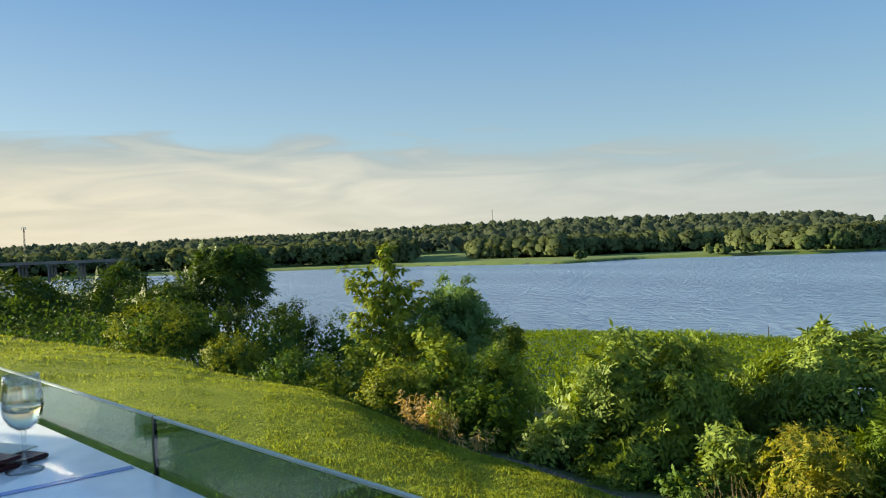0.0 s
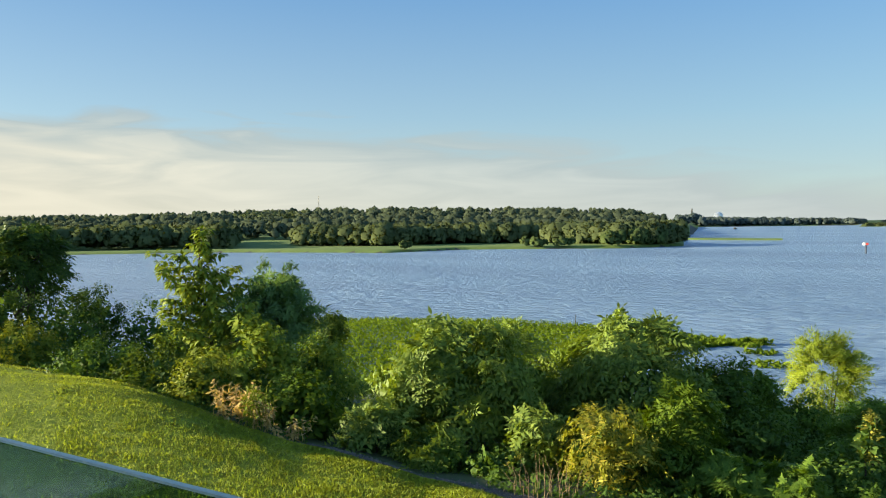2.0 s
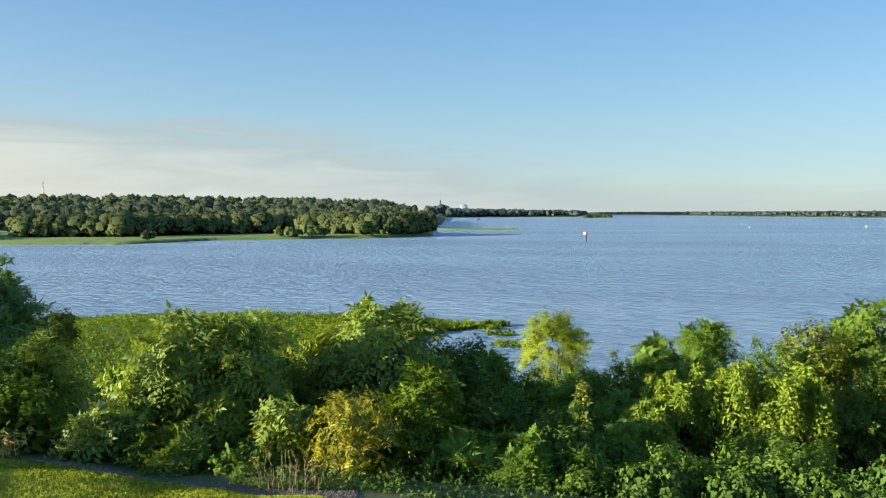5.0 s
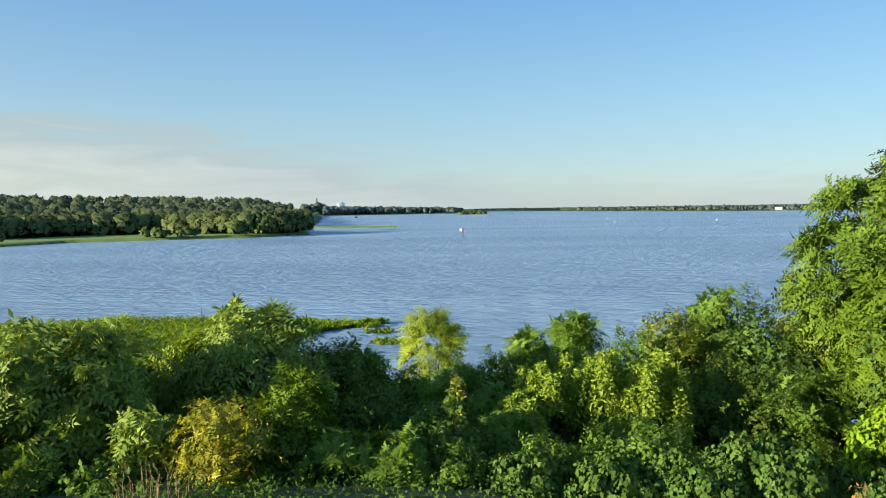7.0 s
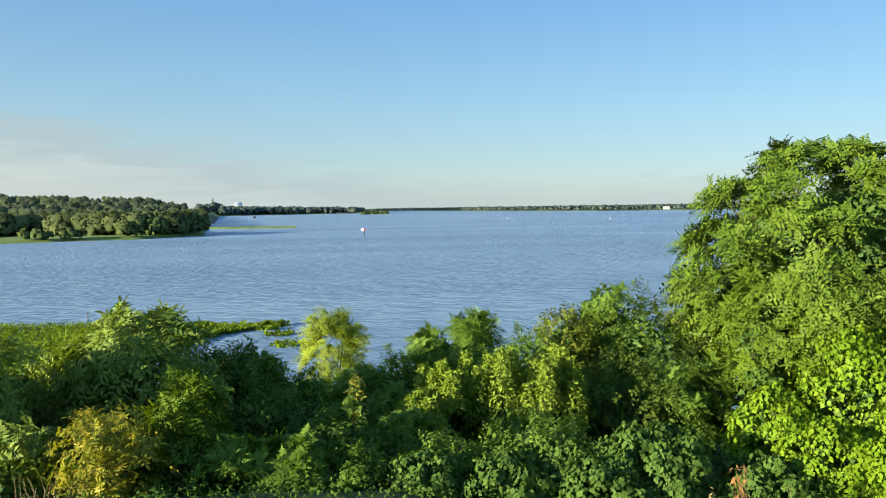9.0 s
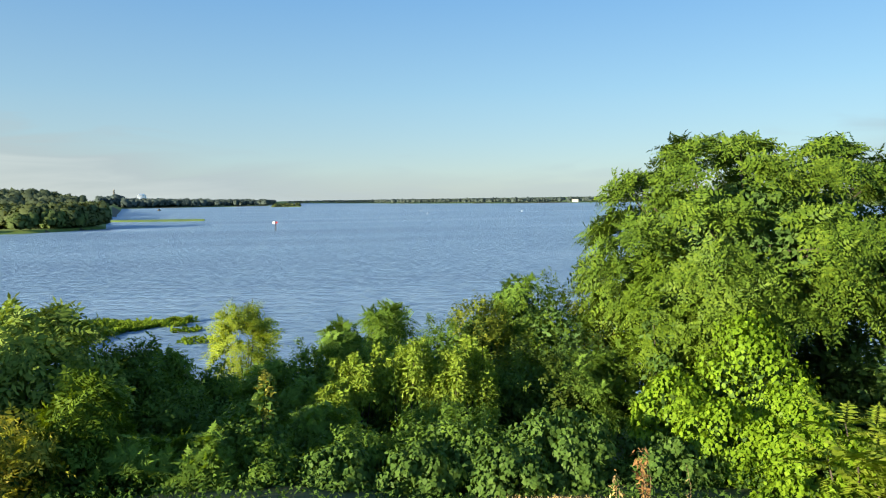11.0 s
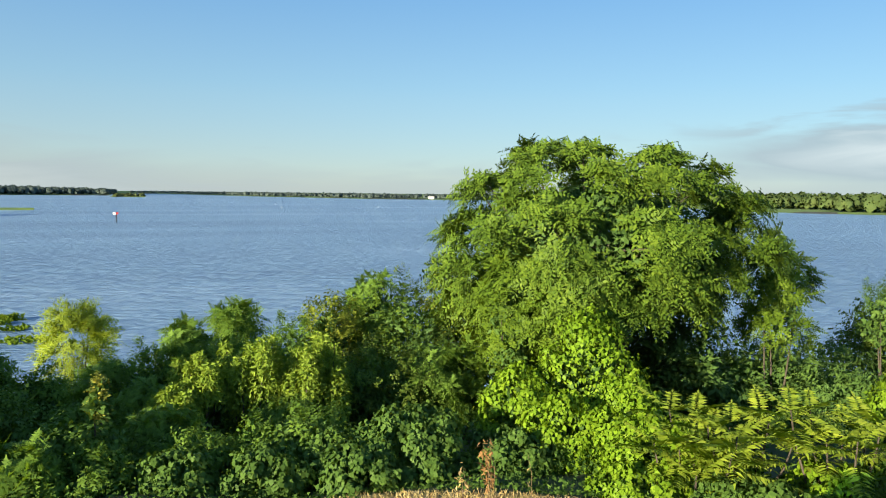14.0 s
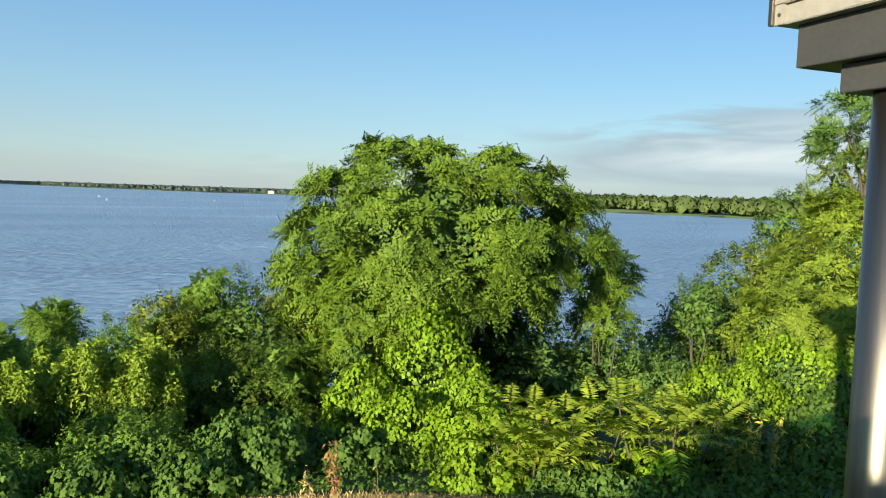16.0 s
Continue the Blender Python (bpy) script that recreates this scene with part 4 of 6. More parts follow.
def branch_tree(x, y, top, r, h, label, name, mat, fronds, leaf, pairs, deep=1.0, lean=0.0, trunks=1, lobes=34):
    """A broad tree: trunk, limbs and a crown of feather-like leaves on many lobes."""
    foot = gz(x, y)
    ob = thing(name, x, y, foot, label, "tree")
    rz = h * 0.45
    mid = Vector((0, 0, top - foot - rz))
    for i in range(trunks):
        a = 2.1 * i
        part("trunk", tube(bmesh.new(), [(0.2 * math.cos(a), 0.2 * math.sin(a), -0.1), (0.3 * math.cos(a) + lean * 0.3, 0.3 * math.sin(a), mid.z * 0.4), (lean + 0.4 * math.cos(a), 0.4 * math.sin(a), mid.z)], 0.14, 0.08, 9), M_BARK, ob)
    for i in range(11):
        a = i * 2.4
        tip = mid + Vector((math.cos(a) * r * 0.75, math.sin(a) * r * 0.75 * deep, rz * random.uniform(-0.35, 0.75)))
        start = Vector((lean * 0.5, 0, mid.z * random.uniform(0.45, 0.9)))
        part("limb", tube(bmesh.new(), [start, start.lerp(tip, 0.5) + Vector((0, 0, 0.25)), tip], 0.06, 0.015, 6), M_BARK, ob)
    grow("frond", ob, fronds, r * 0.95, r * deep, rz, mid, leaf, 0.42, mat, lobes, 0.27 if lobes < 50 else 0.22, pairs=pairs, leaflet=0.3, droop=0.2, low=-0.35, flat=0.7)
    return ob


def sumac(x, y, top, r, h):
    """Upright stems, each with a whorl of long arching feathered leaves."""
    foot = gz(x, y)
    ob = thing("sumac", x, y, foot, "sumac with long arching feathered leaves, sunlit yellow-green", "shrub")
    R, A, N, L = [], [], [], []
    for i in range(8):
        a, q = i * 2.4, r * math.sqrt((i + 0.5) / 8)
        sx, sy = q * math.cos(a), q * math.sin(a)
        zt = top - foot - random.uniform(0.1, 0.45)
        part("stem", tube(bmesh.new(), [(sx * 0.6, sy * 0.6, 0), (sx * 0.9, sy * 0.9, zt * 0.6), (sx, sy, zt)], 0.018, 0.008, 5), M_BARK, ob)
        for k in range(8):
            b = k * 2.4 + i * 1.3
            lift = 0.9 - 0.13 * k
            R.append((sx, sy, zt - 0.035 * k)), A.append((math.cos(b), math.sin(b), lift)), N.append((-math.cos(b) * lift * 0.6, -math.sin(b) * lift * 0.6, 1.0))
            L.append(random.uniform(0.42, 0.68))
    p, a, nn, ln = frond_leaves(np.array(R), np.array(A), np.array(N), np.array(L), 13, 0.26, 0.75)
    bulge = np.tile(unit(np.array(A) * 0.5 + np.array([0, 0, 0.6])), (len(p) // len(R), 1))
    leaf_cloud("crown", p, a, nn, ln, 0.24, M_FROND, ob, wide=0.35, soft=bulge, weight=0.4)
    grow("shingle", ob, 3000, r, r, h * 0.28, (0, 0, top - foot - h * 0.85), 0.075, 0.75, M_VINE, 12, 0.4, name="undergrowth")
    return ob


leafy_shrub(-12.83, 22.61, 0.7, 1.88, 2.32)
leafy_shrub(-12.19, 25.21, 0.7, 2.03, 2.33)
leafy_shrub(-9.68, 23.05, 0.61, 1.24, 1.67)
leafy_shrub(-9.53, 18.71, -0.22, 1.76, 1.14)
leafy_shrub(-7.64, 20.63, 0.67, 1.01, 1.49)
sunlit_shrub(-6.17, 15.41, 0.34, 1.01, 1.29)
leafy_shrub(-5.44, 16.11, 0.24, 0.97, 1.16)
sunlit_shrub(-4.00, 13.83, -0.26, 0.60, 0.79)
leafy_shrub(-4.01, 16.52, 0.08, 0.97, 1.13)
leafy_shrub(-3.99, 19.60, -0.05, 0.64, 1.08)
leafy_shrub(-2.99, 19.78, -0.41, 0.84, 1.39)
leafy_shrub(-2.67, 12.93, -0.49, 0.85, 0.89)
leafy_shrub(-1.68, 12.08, -0.59, 0.79, 0.83)
sapling(-1.07, 14.0, 1.27, 0.85, 2.58)
# brighter sapling leaf over the whole crown stands in for sunlit tops
leafy_shrub(-0.20, 13.00, -0.2, 0.94, 1.94, 0.1, M_SAPLING, "green shrub with sunlight put into its yellow-green leaf colour")
leafy_shrub(0.93, 12.97, -0.5, 0.71, 1.77, 0.1, M_SAPLING, "green shrub with sunlight put into its yellow-green leaf colour")
sunlit_shrub(-0.87, 11.17, -0.47, 0.51, 0.86)
leafy_shrub(0.45, 10.59, -0.84, 0.69, 0.97, 0.1, M_TREE)
leafy_shrub(2.85, 32.88, -2.42, 0.70, 1.50)
large_shrub(2.72, 10.35, -0.08, 1.12, 2.0)
large_shrub(5.55, 10.25, -0.06, 1.2, 2.0)
long_leaf_shrub(3.9, 11.6, -0.45, 0.9, 1.9)
leafy_shrub(6.67, 10.02, -0.72, 0.78, 1.54)
long_leaf_shrub(4.88, 10.99, -1.02, 0.82, 1.49)
frond_shrub(4.95, 8.1, -0.72, 0.5, 1.5)
orange_shrub(2.81, 8.10, -1.35, 0.10, 0.40)
leafy_shrub(6.60, 8.86, -1.18, 0.80, 1.58)
orange_shrub(6.80, 7.14, -0.93, 0.12, 0.61)
leafy_shrub(6.45, 7.19, -1.37, 0.66, 0.92)
leafy_shrub(15.10, 13.43, -2.07, 0.64, 1.73)
frond_shrub(18.27, 14.32, -2.25, 0.67, 1.58)
yellow_shrub(13.62, 8.10, -0.75, 0.72, 1.2)
leafy_shrub(14.65, 7.02, -0.28, 1.28, 2.51)
leafy_shrub(15.07, 8.36, -0.89, 0.97, 2.24)
leafy_shrub(10.99, 10.49, -1.84, 0.97, 1.87)
leafy_shrub(12.27, 6.20, -1.30, 1.13, 1.57)
feather_shrub(8.34, 5.21, -1.43, 1.0, 1.0)
feather_shrub(7.38, 6.16, -1.58, 0.75, 0.9)
vine_mound(8.1, 4.7, -1.66, 0.6, 0.7)
vine_mound(8.79, 3.97, -1.43, 0.86, 0.89)
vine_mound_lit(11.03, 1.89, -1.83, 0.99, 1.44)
leafy_shrub(18.90, 0.25, -1.5, 1.20, 2.6)
leafy_shrub(16.38, 0.91, -1.72, 1.34, 2.16)
sumac(10.00, 0.19, -1.25, 0.80, 1.33)
sumac(9.95, -1.05, -1.10, 0.66, 1.19)
sumac(9.35, 0.55, -1.45, 0.5, 0.9)
vine_mound(8.75, -0.45, -1.78, 0.62, 0.5)
vine_mound(8.55, -1.35, -1.72, 0.7, 0.5)
vine_mound(8.9, -2.1, -1.68, 0.7, 0.6)
vine_mound(8.2, -2.75, -1.5, 0.7, 0.7)
vine_mound(9.5, -3.1, -1.4, 0.8, 0.9)
vine_mound(10.8, -3.4, -1.35, 0.9, 1.1)
vine_mound(12.3, -4.2, -1.2, 1.0, 1.3)
vine_mound(7.7, -2.1, -1.68, 0.5, 0.5)
vine_mound(9.2, 0.1, -1.85, 0.55, 0.5)
leafy_shrub(23.30, -4.45, 0.1, 1.6, 3.4, 0.11, M_OLIVE, "dense olive-green bushy tree above the water")
leafy_shrub(21.67, -5.75, 0.72, 1.84, 3.63, 0.11, M_SUNLIT, "yellow-green sunlit bushy tree on the slope")
slope_shrub(19.59, -5.78, -0.56, 1.98, 2.18)
leafy_shrub(24.20, -3.37, -1.3, 1.37, 2.3, 0.11, M_OLIVE)
leafy_shrub(21.35, -1.89, -2.1, 1.2, 1.7)
leafy_shrub(16.35, -1.72, -1.9, 1.10, 1.4, 0.14, M_DEEP, "dark shaded growth beside the locust tree")
vine_mound_lit(14.18, -2.66, -1.53, 1.07, 1.22)
vine_mound_lit(15.39, -4.08, -1.14, 1.30, 1.63)
vine_mound(10.01, -2.10, -1.58, 1.04, 0.92)
vine_mound(9.60, -0.88, -1.98, 0.98, 0.50)
leafy_shrub(13.83, 8.62, -1.38, 0.91, 2.48)
leafy_shrub(14.77, 8.04, -1.22, 0.94, 2.83)
leafy_shrub(15.57, 7.60, -0.84, 0.97, 3.39)
leafy_shrub(16.38, 7.04, -0.38, 0.93, 3.83)
leafy_shrub(17.13, 6.45, -0.2, 0.85, 4.07)
yellow_shrub(16.0, 6.5, -0.55, 0.7, 1.3)
leafy_shrub(11.96, 9.49, -1.73, 0.86, 1.70)
leafy_shrub(10.54, 9.58, -1.63, 0.80, 1.60)
leafy_shrub(10.33, 11.13, -1.95, 0.80, 1.75)
leafy_shrub(7.61, 9.50, -1.65, 0.73, 1.60)
leafy_shrub(4.20, 11.34, -0.95, 0.82, 1.90)
leafy_shrub(-1.32, 15.95, -0.26, 0.85, 1.95)
leafy_shrub(-10.67, 19.24, -0.23, 1.84, 1.17)
leafy_shrub(-9.24, 19.97, -0.06, 1.34, 1.52)
leafy_shrub(17.30, 1.83, -0.5, 1.5, 3.6, 0.14, M_DEEP, "dark shaded growth behind the locust tree")
leafy_shrub(16.28, 4.45, -0.97, 1.38, 3.36)
leafy_shrub(20.43, -0.68, -2.0, 1.22, 2.0)
leafy_shrub(23.70, -5.90, -0.34, 1.64, 4.02, 0.11, M_SUNLIT, "yellow-green sunlit bushy tree on the slope")
vine_mound(12.48, 3.75, -1.23, 0.58, 2.38)
vine_mound_lit(11.47, 1.66, -1.23, 0.60, 1.91)
feather_shrub(12.9, 5.5, -1.5, 0.7, 1.6)
feather_shrub(13.5, 5.2, -1.6, 0.7, 1.6)
leafy_shrub(13.9, 5.9, -1.3, 0.88, 2.17, 0.085, M_DEEP)
leafy_shrub(1.22, 15.95, -1.19, 0.97, 1.87)
leafy_shrub(0.61, 11.97, -0.90, 0.64, 1.39)
slope_shrub(24.34, -7.33, 1.85, 1.33, 3.86)
slope_shrub(18.85, -4.70, -0.53, 1.30, 1.85)
leafy_shrub(22.44, -6.70, 0.42, 1.40, 2.80)
leafy_shrub(13.6, 4.15, -0.12, 0.6, 2.73, 0.1, M_TREE, "leafy green shoots hanging beside the locust tree")
branch_tree(-6.80, 23.02, 1.46, 1.35, 3.6, "dense rounded tree standing above the shrubs", "round_tree", M_BANKSHRUB, 1500, 0.42, 6)
willow(0.2, 22.00, 0.28, 1.5, 3.0, M_WILLOW, "dark willow with upright plumes of fine leaves", "willow", 0.17, 11)
willow(26.14, 30.35, -3.55, 2.0, 5.6, M_GOLDWILLOW, "pale yellow-green willow by the water", "pale_willow", 0.2)
locust(15.6, 3.05, 1.95, 3.05, 1.9)
branch_tree(24.9, -8.3, 4.98, 1.9, 4.2, "tall tree with an open ragged crown", "tall_tree", M_DEEP, 1100, 0.4, 6)
shrub("frond", 14.3, 4.35, 0.5, 0.95, 3.8, "locust_shoots", "feathered locust shoots hung with vines beside the tree", "shrub", 0.26, 0.45, M_TREE, 3.0, 16, pairs=6, leaflet=0.3)
leafy_shrub(14.7, 3.5, -0.25, 1.35, 3.0, 0.12, M_DEEP, "dark leafy growth round the trunks of the locust tree")
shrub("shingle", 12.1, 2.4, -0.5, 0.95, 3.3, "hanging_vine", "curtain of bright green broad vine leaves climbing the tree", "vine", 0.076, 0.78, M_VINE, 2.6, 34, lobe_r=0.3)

feather_shrub(8.92, 10.86, -1.85, 0.75, 1.38)
feather_shrub(9.91, 10.67, -1.85, 0.83, 1.41)
feather_shrub(10.10, 9.80, -1.33, 0.75, 1.34)
feather_shrub(10.95, 9.61, -1.06, 0.50, 1.35)
feather_shrub(10.99, 8.80, -1.28, 0.80, 1.28)
feather_shrub(11.06, 7.89, -1.36, 0.72, 1.20)
feather_shrub(12.23, 7.95, -0.99, 0.77, 1.25)
feather_shrub(7.73, 9.89, -1.72, 0.76, 1.34)
feather_shrub(8.36, 9.10, -1.80, 0.84, 1.29)
feather_shrub(8.62, 8.24, -1.90, 0.82, 1.22)
feather_shrub(9.66, 6.53, -1.83, 0.79, 1.27)
feather_shrub(7.08, 11.08, -1.3, 0.79, 1.24)
feather_shrub(11.94, 9.50, -1.56, 0.91, 1.62)
feather_shrub(12.90, 9.07, -1.32, 0.83, 1.69)
feather_shrub(12.17, 6.50, -1.54, 0.82, 1.49)
feather_shrub(14.92, 7.73, -0.37, 0.75, 1.79)
feather_tree(12.70, 9.86, -1.05, 0.45, 0.86)
lime_shrub(9.39, 7.89, -1.25, 0.42, 0.89)
lime_shrub(10.12, 7.48, -1.07, 0.52, 1.22)
lime_shrub(10.47, 6.83, -1.2, 0.45, 1.12)
lime_shrub(10.88, 6.58, -1.1, 0.45, 1.30)
lime_shrub(8.86, 7.88, -1.62, 0.38, 0.50)
long_leaf_shrub(1.45, 9.60, -0.98, 0.45, 0.92)
long_leaf_shrub(1.98, 8.95, -1.15, 0.38, 0.75)
long_leaf_shrub(3.27, 8.62, -1.07, 0.42, 1.00)
yellowing_shrub(3.86, 7.92, -0.84, 0.56, 1.19)
leafy_shrub(2.62, 8.25, -1.36, 0.36, 0.53)
leafy_shrub(-14.80, 26.09, 0.55, 1.83, 2.18)
leafy_shrub(-13.06, 27.01, 0.5, 1.37, 2.26)
leafy_shrub(-11.94, 27.52, 0.94, 0.91, 2.30)
leafy_shrub(-9.95, 25.10, 0.48, 1.03, 2.10)
leafy_shrub(-8.03, 22.62, 0.27, 0.82, 1.90)
slope_shrub(25.32, -7.54, 3.1, 0.89, 2.95)
leafy_shrub(26.65, -6.50, 1.87, 1.23, 3.54)
slope_shrub(20.67, -5.63, 0.47, 1.28, 2.01)
leafy_shrub(19.24, -2.74, -0.40, 0.72, 1.66)

feather_shrub(7.04, 9.95, -0.99, 0.64, 1.22)
vine_mound_lit(10.25, 1.4, -1.3, 0.64, 1.25)
leafy_shrub(16.0, 1.3, -0.8, 1.3, 3.2, 0.18, M_DEEP, "dark shaded growth under the locust tree")
leafy_shrub(16.6, 2.7, -0.3, 1.4, 3.4, 0.18, M_DEEP, "dark shaded growth under the locust tree")
branch_tree(-12.95, 22.54, 0.7, 1.4, 3.2, "rounded green tree on the bank before the bridge", "bank_tree", M_BANKSHRUB, 900, 0.4, 6)
branch_tree(-10.83, 24.73, 0.85, 1.05, 3.0, "rounded green tree on the bank before the bridge", "bank_tree", M_BANKSHRUB, 800, 0.4, 6)
branch_tree(-8.13, 21.52, 0.35, 0.9, 2.6, "rounded green tree on the bank before the bridge", "bank_tree", M_BANKSHRUB, 700, 0.36, 6)

shrub("frond", 17.0, -0.46, 0.35, 0.8, 2.6, "locust_shoots", "dark shaded locust shoots beside the tree", "shrub", 0.26, 0.45, M_TREE, 2.0, 12, pairs=6, leaflet=0.3)

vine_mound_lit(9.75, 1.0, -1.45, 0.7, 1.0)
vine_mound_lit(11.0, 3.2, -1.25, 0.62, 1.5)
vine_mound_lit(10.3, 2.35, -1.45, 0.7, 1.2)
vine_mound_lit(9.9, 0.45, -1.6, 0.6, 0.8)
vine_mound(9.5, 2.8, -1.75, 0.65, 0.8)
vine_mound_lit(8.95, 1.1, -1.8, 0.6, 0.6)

shrub("frond", 13.1, 3.9, 0.25, 0.8, 2.4, "locust_shoots", "feathered locust shoots hung with vines beside the tree", "shrub", 0.24, 0.48, M_TREE, 2.6, 14, pairs=6, leaflet=0.3)
shrub("frond", 12.95, 2.9, 0.15, 0.8, 2.2, "locust_shoots", "feathered locust shoots hung with vines beside the tree", "shrub", 0.24, 0.48, M_TREE, 2.6, 14, pairs=6, leaflet=0.3)
leafy_shrub(17.39, 0.02, -1.75, 1.10, 1.96, 0.18, M_DEEP, "dark shaded growth beside the locust tree")
leafy_shrub(18.37, -1.01, -1.96, 0.96, 1.89, 0.18, M_DEEP, "dark shaded growth beside the locust tree")


feather_shrub(7.54, 10.17, -1.10, 0.57, 1.14)
feather_shrub(6.69, 10.14, -0.83, 0.55, 1.24)
feather_shrub(8.07, 9.77, -1.30, 0.52, 0.97)
feather_shrub(4.55, 7.85, -1.25, 0.5, 0.9)
feather_shrub(5.05, 7.35, -1.4, 0.5, 0.8)
feather_shrub(5.6, 7.0, -1.4, 0.5, 0.8)
feather_shrub(6.15, 6.55, -1.5, 0.5, 0.8)
feather_shrub(2.2, 8.75, -1.3, 0.42, 0.7)
vine_mound(6.7, 5.9, -1.62, 0.5, 0.6)
vine_mound(7.3, 5.1, -1.62, 0.55, 0.6)
vine_mound(7.85, 4.2, -1.66, 0.55, 0.6)
feather_shrub(6.9, 7.6, -1.6, 0.6, 1.0)
feather_shrub(9.5, 9.9, -1.7, 0.8, 1.3)
feather_shrub(8.1, 7.4, -1.7, 0.65, 1.1)
feather_shrub(7.4, 8.3, -1.7, 0.65, 1.1)
feather_shrub(9.2, 8.9, -1.75, 0.7, 1.2)
feather_shrub(8.2, 9.0, -1.75, 0.7, 1.2)


def build_thicket():
    """Low growth over the whole bank, too many plants to count."""
    n = 105000
    b = rng.uniform(-62, 122, n)
    de, dw = np.interp(b, EB, ED), np.interp(b, EB, EW)
    d = de + np.where((b > 62) & (b < 84), 0.5, np.where((b > 3) & (b <= 17), 1.1, np.where((b > 17) & (b <= 30), 0.35, np.where((b > 30) & (b < 108), -0.7, 0.2)))) + (np.minimum(dw, 75) - de) * rng.random(n) ** 1.7
    x, y = d * np.sin(np.radians(b)), d * np.cos(np.radians(b))
    hump = np.array([noise.noise((p * 0.45, q * 0.45, 3.0)) for p, q in zip(x, y)])
    grow_h = np.clip((d - de) / 2.5, 0.1, 1) * (0.5 + 0.45 * hump) * np.clip(d / 12, 0.6, 2.2)
    z = land(x, y) + np.maximum(0.05, grow_h) * rng.uniform(0.35, 1.0, n)
    size = 0.045 * np.maximum(1, d / 13) * rng.uniform(0.6, 1.4, n)
    ob = leaf_cloud("undergrowth", np.stack([x, y, z], -1), rng.normal(0, 0.7, (n, 3)) - np.array([0, 0, 0.2]),
                    rng.normal(0, 0.45, (n, 3)) + np.array([0, 0, 1]), size * 1.2, 0.8, M_UNDER, plain=True)
    tagged(ob, "tangled green undergrowth covering the river bank", "undergrowth", kind="stuff")


build_thicket()


def build_lawn_blades():
    """Short mown blades in uneven tufts."""
    n = 260000
    b = np.where(rng.random(n) < 0.5, rng.uniform(-36, 24, n), rng.uniform(-14, 24, n))
    de = np.interp(b, EB, ED)
    d = 1.9 + (de + 0.15 - 1.9) * rng.random(n) ** 0.8
    x, y = d * np.sin(np.radians(b)), d * np.cos(np.radians(b))
    keep = (x * OUT.x + y * OUT.y) > SEAM.dot(OUT) + 0.15
    x, y, d, n = x[keep], y[keep], d[keep], int(keep.sum())
    tuft = np.array([noise.noise((p * 5.0, q * 5.0, 1.0)) + 0.6 * noise.noise((p * 1.7, q * 1.7, 5.0)) for p, q in zip(x, y)])
    tall = np.clip(0.95 + 0.32 * tuft, 0.6, 1.4)
    size = 0.025 * np.maximum(1, d / 10) * rng.uniform(0.6, 1.4, n) * tall
    lean = rng.normal(0, 0.5, (n, 3)) + np.array([0, 0, 1.0])
    ob = leaf_cloud("grass", np.stack([x, y, land(x, y) - 0.008], -1), lean, rng.normal(0, 1, (n, 3)), size, 0.42, M_BLADE, plain=True,
                    soft=unit(rng.normal(0, 0.35, (n, 3)) + np.array([0, 0, 1.0])), weight=0.15)
    tagged(ob, "short mown lawn grass, yellow-green in low sun", "grass", kind="stuff")


build_lawn_blades()


def build_pebbles():
    """Loose stones along the lawn's edge."""
    n = 5200
    b = rng.uniform(0.8, 26.5, n)
    d = np.interp(b, EB, ED) + rng.normal(0.16, 0.1, n)
    x, y = d * np.sin(np.radians(b)), d * np.cos(np.radians(b))
    z = land(x, y)
    shape = np.array([(1, 0, 0), (-1, 0, 0), (0, 1, 0), (0, -1, 0), (0, 0, 0.75), (0, 0, -0.5)], float)
    tri = np.array([(0, 2, 4), (2, 1, 4), (1, 3, 4), (3, 0, 4), (2, 0, 5), (1, 2, 5), (3, 1, 5), (0, 3, 5)])
    size = rng.uniform(0.008, 0.02, n)
    v = np.stack([x, y, z + size * 0.3], -1)[:, None] + shape[None] * size[:, None, None] * rng.uniform(0.6, 1.3, (n, 6, 1))
    f = (np.arange(n) * 6)[:, None, None] + tri[None]
    ob = mesh_object("gravel", v.reshape(-1, 3), f.reshape(-1, 3), M_GRAVEL)
    tagged(ob, "loose grey gravel along the lawn's edge", "gravel", kind="stuff")


build_pebbles()


def build_dry_grass():
    n = 60000
    b = rng.uniform(58, 100, n)
    d = np.interp(b, EB, ED) + rng.uniform(-1.6, 0.35, n)
    x, y = d * np.sin(np.radians(b)), d * np.cos(np.radians(b))
    ob = leaf_cloud("dry_grass", np.stack([x, y, land(x, y) - 0.01], -1), rng.normal(0, 0.9, (n, 3)) + np.array([0, 0, 0.5]),
                    rng.normal(0, 1, (n, 3)), 0.06 * rng.uniform(0.4, 1.6, n), 0.16, M_DRY, plain=True)
    tagged(ob, "dry brown cut grass at the edge of the bank", "grass", kind="stuff")


build_dry_grass()


